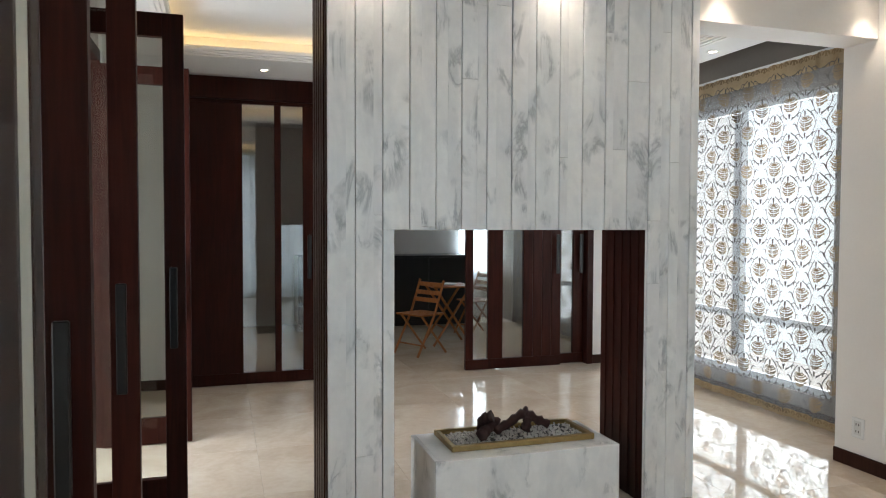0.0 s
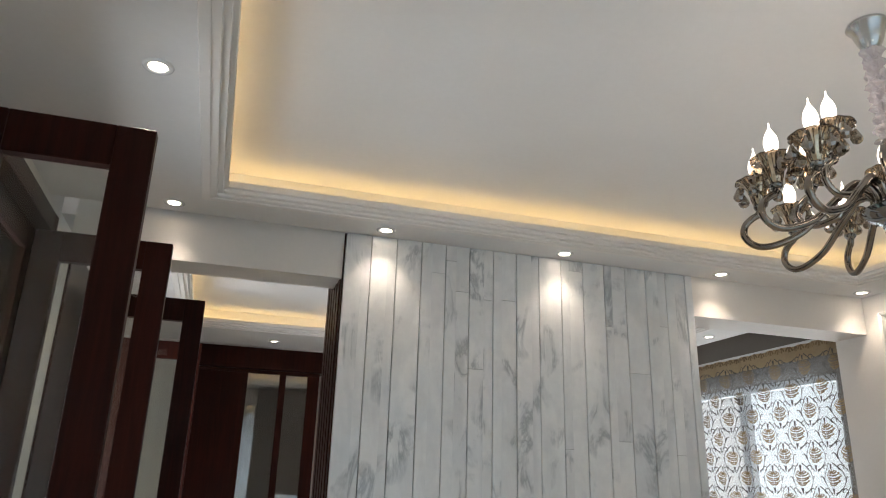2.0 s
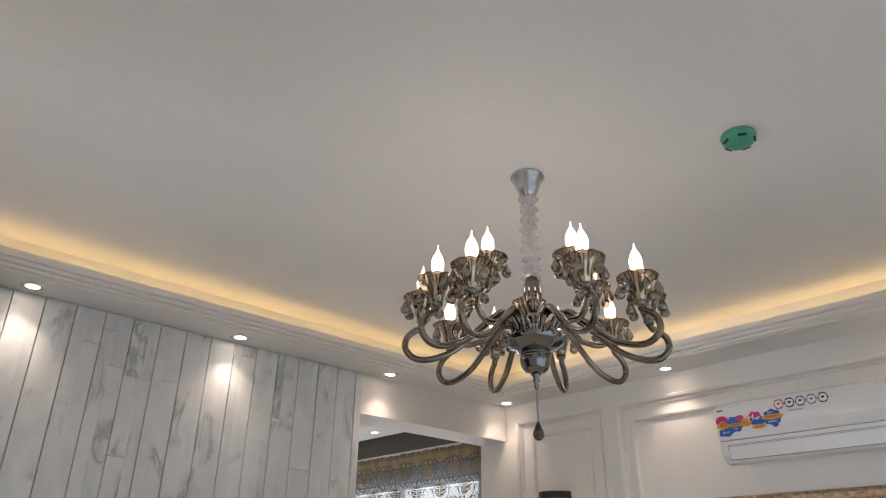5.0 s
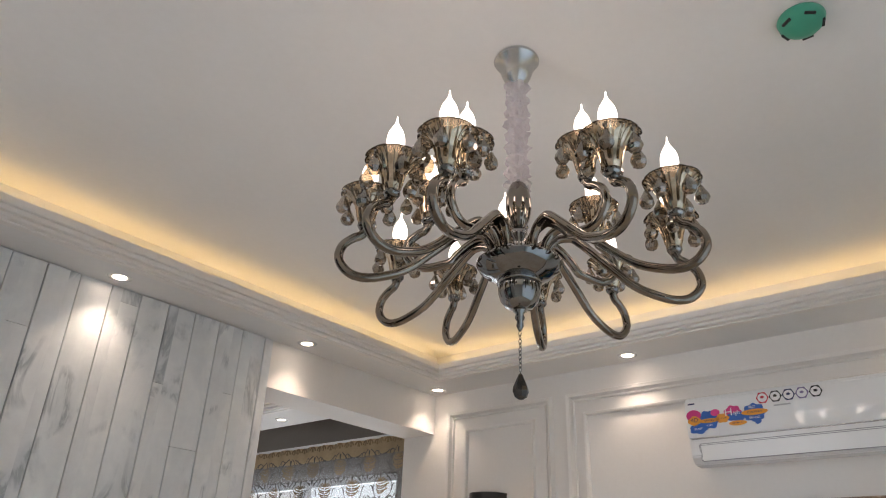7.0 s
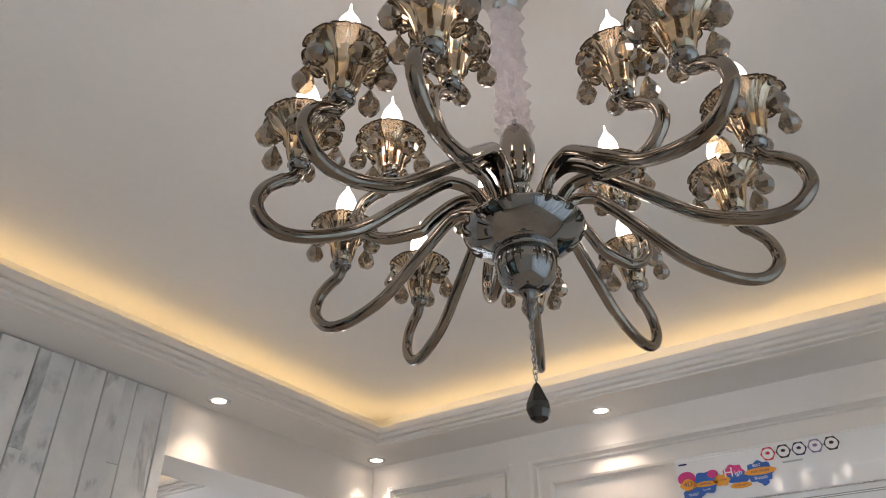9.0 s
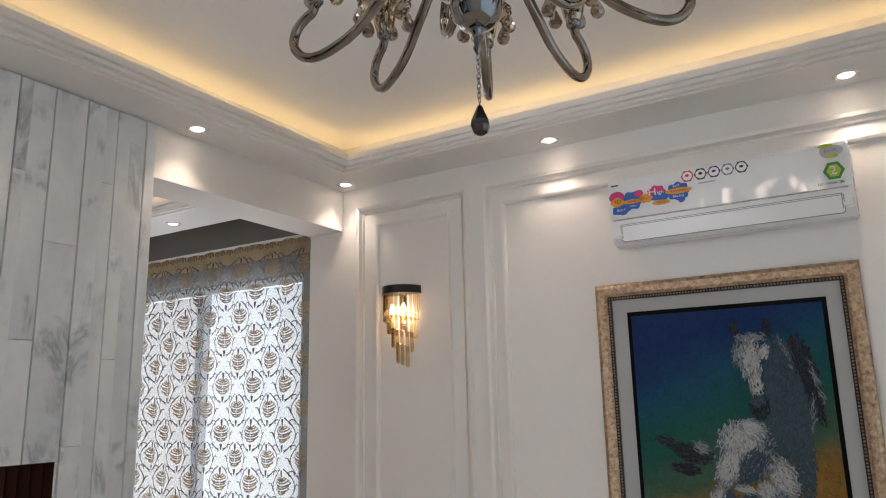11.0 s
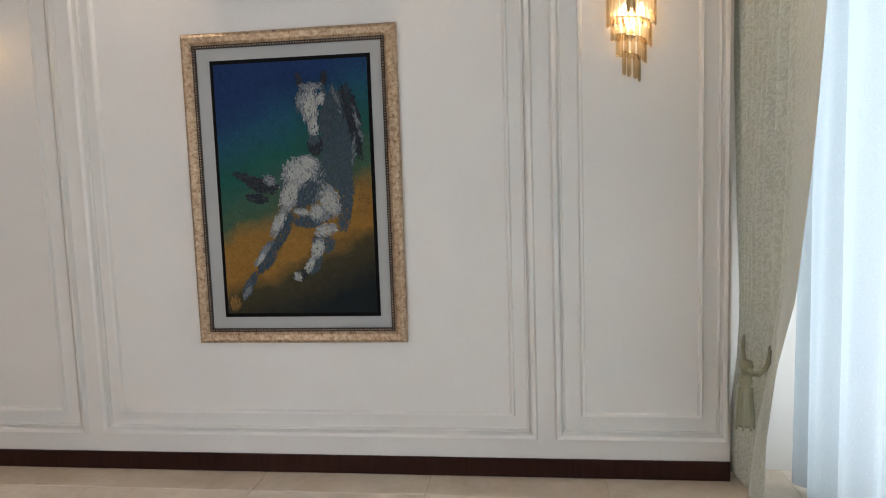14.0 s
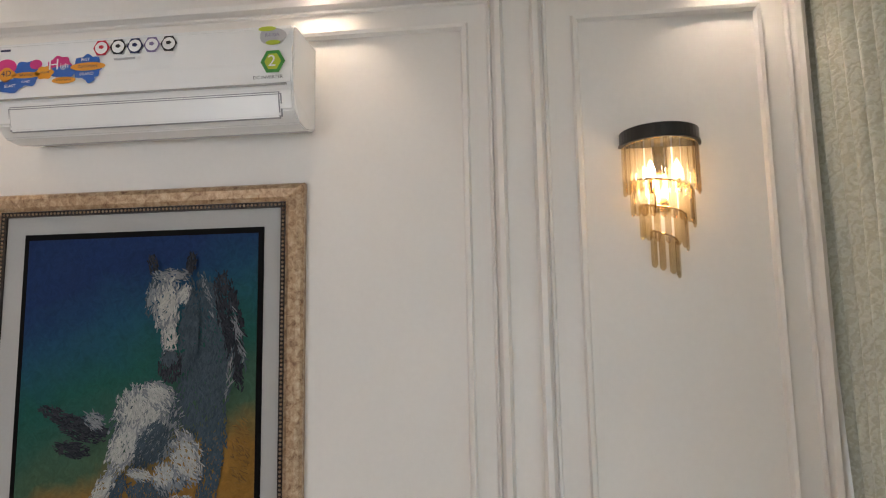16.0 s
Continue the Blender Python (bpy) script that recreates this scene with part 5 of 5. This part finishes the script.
for name, b in (("tray_bar", (-TX, TX, -TY, -TY + 0.028, 0, 0.03)), ("tray_bar", (-TX, TX, TY - 0.028, TY, 0, 0.03)), ("tray_bar", (-TX, -TX + 0.028, -TY + 0.028, TY - 0.028, 0, 0.029)), ("tray_bar", (TX - 0.028, TX, -TY + 0.028, TY - 0.028, 0, 0.029))):
    part(name, boxes(b, bevel=0.004), AGED_BRASS, tray)
part("tray_floor", boxes((-TX + 0.02, TX - 0.02, -TY + 0.02, TY - 0.02, 0.0005, 0.008)), BLACKPAINT, tray)
peb = bmesh.new()
rng = random.Random(21)
for k in range(850):
    x, y = rng.uniform(-TX + 0.036, TX - 0.036), rng.uniform(-TY + 0.036, TY - 0.036)
    r = rng.uniform(0.005, 0.0095)
    geo = bmesh.ops.create_icosphere(peb, subdivisions=1, radius=r, matrix=pose(x, y, 0.010 + rng.uniform(0, 0.009), rng.uniform(0, 90), rng.uniform(0, 90), rng.uniform(0, 90)) @ Matrix.Diagonal((1, rng.uniform(0.6, 1), rng.uniform(0.5, 0.9), 1)))
tagged(part("pebbles", peb, simple("white_pebbles", (0.76, 0.74, 0.70), 0.55, vary=0.2, scale=80), tray, "small white pebbles"), kind="stuff")
LOG = simple("dark_red_ceramic", (0.055, 0.018, 0.016), 0.75, vary=0.35, scale=40, bumpy=0.4)


def fire_log(points, radii, label):
    line = smooth_line(points, 5)
    rad = [radii[0] + (radii[1] - radii[0]) * i / (len(line) - 1) + 0.004 * math.sin(i * 2.1) for i in range(len(line))]
    bm = tube(line, rad, 9)
    for v in bm.verts:
        n = noise.noise(v.co * 38)
        v.co += Vector((n, noise.noise(v.co * 31 + Vector((3, 1, 7))), n)) * 0.009
    tagged(part("fire_log", bm, LOG, smooth=True), label, "ceramic log", "ceramic logs on the tray")


for pts, radii in ((((1.86, 4.36, 0.385), (1.90, 4.40, 0.40), (1.97, 4.45, 0.43)), (0.032, 0.026)), (((1.90, 4.47, 0.385), (1.90, 4.43, 0.45), (1.93, 4.40, 0.468)), (0.026, 0.030)), (((1.96, 4.42, 0.386), (2.03, 4.42, 0.42), (2.12, 4.43, 0.468)), (0.026, 0.022)), (((2.12, 4.44, 0.475), (2.18, 4.42, 0.435), (2.25, 4.41, 0.398)), (0.026, 0.022)), (((2.11, 4.39, 0.384), (2.13, 4.40, 0.42), (2.14, 4.43, 0.452)), (0.026, 0.022))):
    fire_log(pts, radii, "dark red ceramic log lying across the white pebbles")

# ---- dining room beyond ----
TEAK = material("orange_teak", wood_build((0.22, 0.075, 0.022), (0.42, 0.17, 0.06), 0.4))


def folding_chair(place, turn):
    t = thing("folding_chair", (0, 0, 0), "orange teak slatted folding chair standing open on the floor", "chair", "folding garden chairs")
    for x in (-0.19, 0.19):
        part("back_leg", tube([(x, -0.24, 0.012), (x, 0.02, 0.46), (x, 0.16, 0.82)], 0.014, 6), TEAK, t)
        part("front_leg", tube([(x * 0.88, 0.22, 0.012), (x * 0.88, -0.16, 0.45)], 0.013, 6), TEAK, t)
    for k in range(6):
        part("seat_slat", boxes((-0.20, 0.20, -0.20 + 0.065 * k, -0.20 + 0.065 * k + 0.05, 0.445, 0.462), bevel=0.003), TEAK, t)
    for z, y in ((0.60, 0.075), (0.68, 0.107), (0.77, 0.142)):
        part("back_slat", boxes((-0.19, 0.19, y - 0.008, y + 0.008, z - 0.024, z + 0.024), bevel=0.003), TEAK, t)
    part("stretcher", tube([(-0.19, -0.17, 0.13), (0.19, -0.17, 0.13)], 0.010, 6), TEAK, t)
    t.matrix_basis = pose(*place, 0, 0, turn)
    return t


folding_chair((2.74, 8.62, 0), -62)
folding_chair((3.82, 9.75, 0), -75)
tb = thing("folding_table", (3.22, 9.15, 0), "small orange teak folding table with a slatted top", "table")
for k in range(7):
    part("top_slat", boxes((-0.25, 0.25, -0.25 + 0.072 * k, -0.25 + 0.072 * k + 0.062, 0.70, 0.72), bevel=0.003), TEAK, tb)
for y in (-0.2, 0.2):
    part("leg", tube([(-0.24, y, 0.012), (0.22, y * 0.9, 0.70)], 0.015, 6), TEAK, tb)
    part("leg", tube([(0.24, y * 0.9, 0.012), (-0.22, y, 0.70)], 0.015, 6), TEAK, tb)
part("stretcher", tube([(-0.10, -0.2, 0.22), (-0.10, 0.2, 0.22)], 0.011, 6), TEAK, tb)
pl = thing("plate", (3.22, 9.12, 0.72), "small white plate on the folding table", "plate")
part("dish", lathe([(0.0, 0.002), (0.06, 0.002), (0.10, 0.016), (0.098, 0.019), (0.06, 0.006), (0.0, 0.006)], 20), WHITE, pl, smooth=True)
cb = thing("sideboard", (3.0, 11.0, 0), "long black lacquered sideboard against the back wall", "sideboard")
part("carcass", boxes((-1.4, 1.05, -0.28, 0.29, 0.06, 1.0), bevel=0.006), BLACKPAINT, cb)
for k in range(4):
    part("door", boxes((-1.38 + 0.605 * k, -0.79 + 0.605 * k, -0.3, -0.282, 0.09, 0.97), bevel=0.004), BLACKPAINT, cb)
part("plinth", boxes((-1.36, 1.0, -0.24, 0.28, 0, 0.06)), BLACKPAINT, cb)
dc = thing("sheer_curtain", (0, 0, 0), "white sheer curtain over the dining room window", "curtain")
part("cloth", sheet(lambda x, z: (x, 11.22 + 0.025 * math.sin(x * 24), z), span(4.06, 5.95, 90), span(0.62, 2.66, 4)), SHEER, dc, smooth=True)

# ---- sockets ----
so = thing("wall_socket", (PW, 4.29, 0.245), "white plastic wall socket above the skirting", "socket")
part("plate", boxes((-0.009, 0, -0.043, 0.043, -0.06, 0.06), bevel=0.003), WHITE, so)
part("insert", boxes((-0.011, -0.008, -0.025, 0.025, -0.042, 0.042), bevel=0.001), simple("pale_grey_plastic", (0.66, 0.66, 0.64), 0.35), so)
for z in (-0.02, 0.022):
    for y in (-0.009, 0.009):
        part("slot", boxes((-0.0118, -0.0105, y - 0.0025, y + 0.0025, z - 0.007, z + 0.007)), BLACKPAINT, so)
sw = thing("light_switch", (0.05, 6.06, 1.25), "white plastic light switch on the hall wall", "switch")
sw.location = (-0.30, 6.06, 1.25)
part("plate", boxes((-0.04, 0.04, -0.009, 0, -0.06, 0.06), bevel=0.003), WHITE, sw)
part("rocker", boxes((-0.02, 0.02, -0.013, -0.008, -0.035, 0.035), bevel=0.002), WHITE, sw)

# ---- marble strips ----
rng = random.Random(12)
W = 0.1268
edges, x = [], MX0
while x < MX1 - 0.03:
    split, lift, lean = rng.choice((0.36, 0.44, 0.60, 0.66)), rng.uniform(0.0, 0.0025), rng.uniform(-0.0018, 0.0022)
    if rng.random() < 0.5:
        edges.append((x, x + W * split, 0.0013, 0.0, lift, lean))
        edges.append((x + W * split, x + W, 0.0, 0.0013, lift, -lean))
    else:
        edges.append((x, x + W, 0.0013, 0.0013, lift, lean))
    x += W
for xa, xb, g0, g1, lift, lean in edges:
    xb = min(xb, MX1)
    if xb - xa < 0.012:
        continue
    joints = sorted(rng.uniform(0.3, 2.7) for k in range(rng.choice((0, 1, 1, 2))))
    for a, b in zip([0.0] + joints, joints + [LOW - 0.004]):
        spans = [(a, b, xa, xb)]
        if xb > OX0 + 0.001 and xa < OX1 - 0.001:
            spans = [(max(a, OZ), b, xa, xb)] if b > OZ else []
            if a < OZ and xa < OX0 - 0.004:
                spans.append((a, min(b, OZ), xa, OX0))
            if a < OZ and xb > OX1 + 0.004:
                spans.append((a, min(b, OZ), OX1, xb))
        for z0, z1, p0, p1 in spans:
            if z1 - z0 < 0.01:
                continue
            bm = bmesh.new()
            y0, c = MY0 + 0.006 - lift, 0.0022
            f = [bm.verts.new(p) for p in ((p0 + g0 + c * g0 / 0.0013, y0 + lean, z0 + 0.0008), (p1 - g1 - c * g1 / 0.0013, y0 - lean, z0 + 0.0008), (p1 - g1 - c * g1 / 0.0013, y0 - lean, z1 - 0.0008), (p0 + g0 + c * g0 / 0.0013, y0 + lean, z1 - 0.0008))]
            m = [bm.verts.new(p) for p in ((p0 + g0, y0 + c + 0.002, z0 + 0.0003), (p1 - g1, y0 + c + 0.002, z0 + 0.0003), (p1 - g1, y0 + c + 0.002, z1 - 0.0003), (p0 + g0, y0 + c + 0.002, z1 - 0.0003))]
            q = [bm.verts.new((v.co.x, MY0 + 0.0299, v.co.z)) for v in m]
            bm.faces.new(f)
            for r, t in ((f, m), (m, q)):
                for i in range(4):
                    bm.faces.new((r[i], r[(i + 1) % 4], t[(i + 1) % 4], t[i]))
            part("marble_strip", bm, MARBLE, marble_wall)

# ---- floor tiles ----
TILE = 0.80
tile_mesh = mesh_of("tile", boxes((0.0006, TILE - 0.0006, 0.0006, TILE - 0.0006, -0.006, 0.0), bevel=0.0005), FLOOR)
for i in range(-2, 8):
    for j in range(-1, 15):
        ob = new("tile", tile_mesh)
        ob.parent = floor
        ob.location = (0.32 + TILE * (i - 0) - 0.3, 0.20 + TILE * (j - 0) - 0.1, 0)
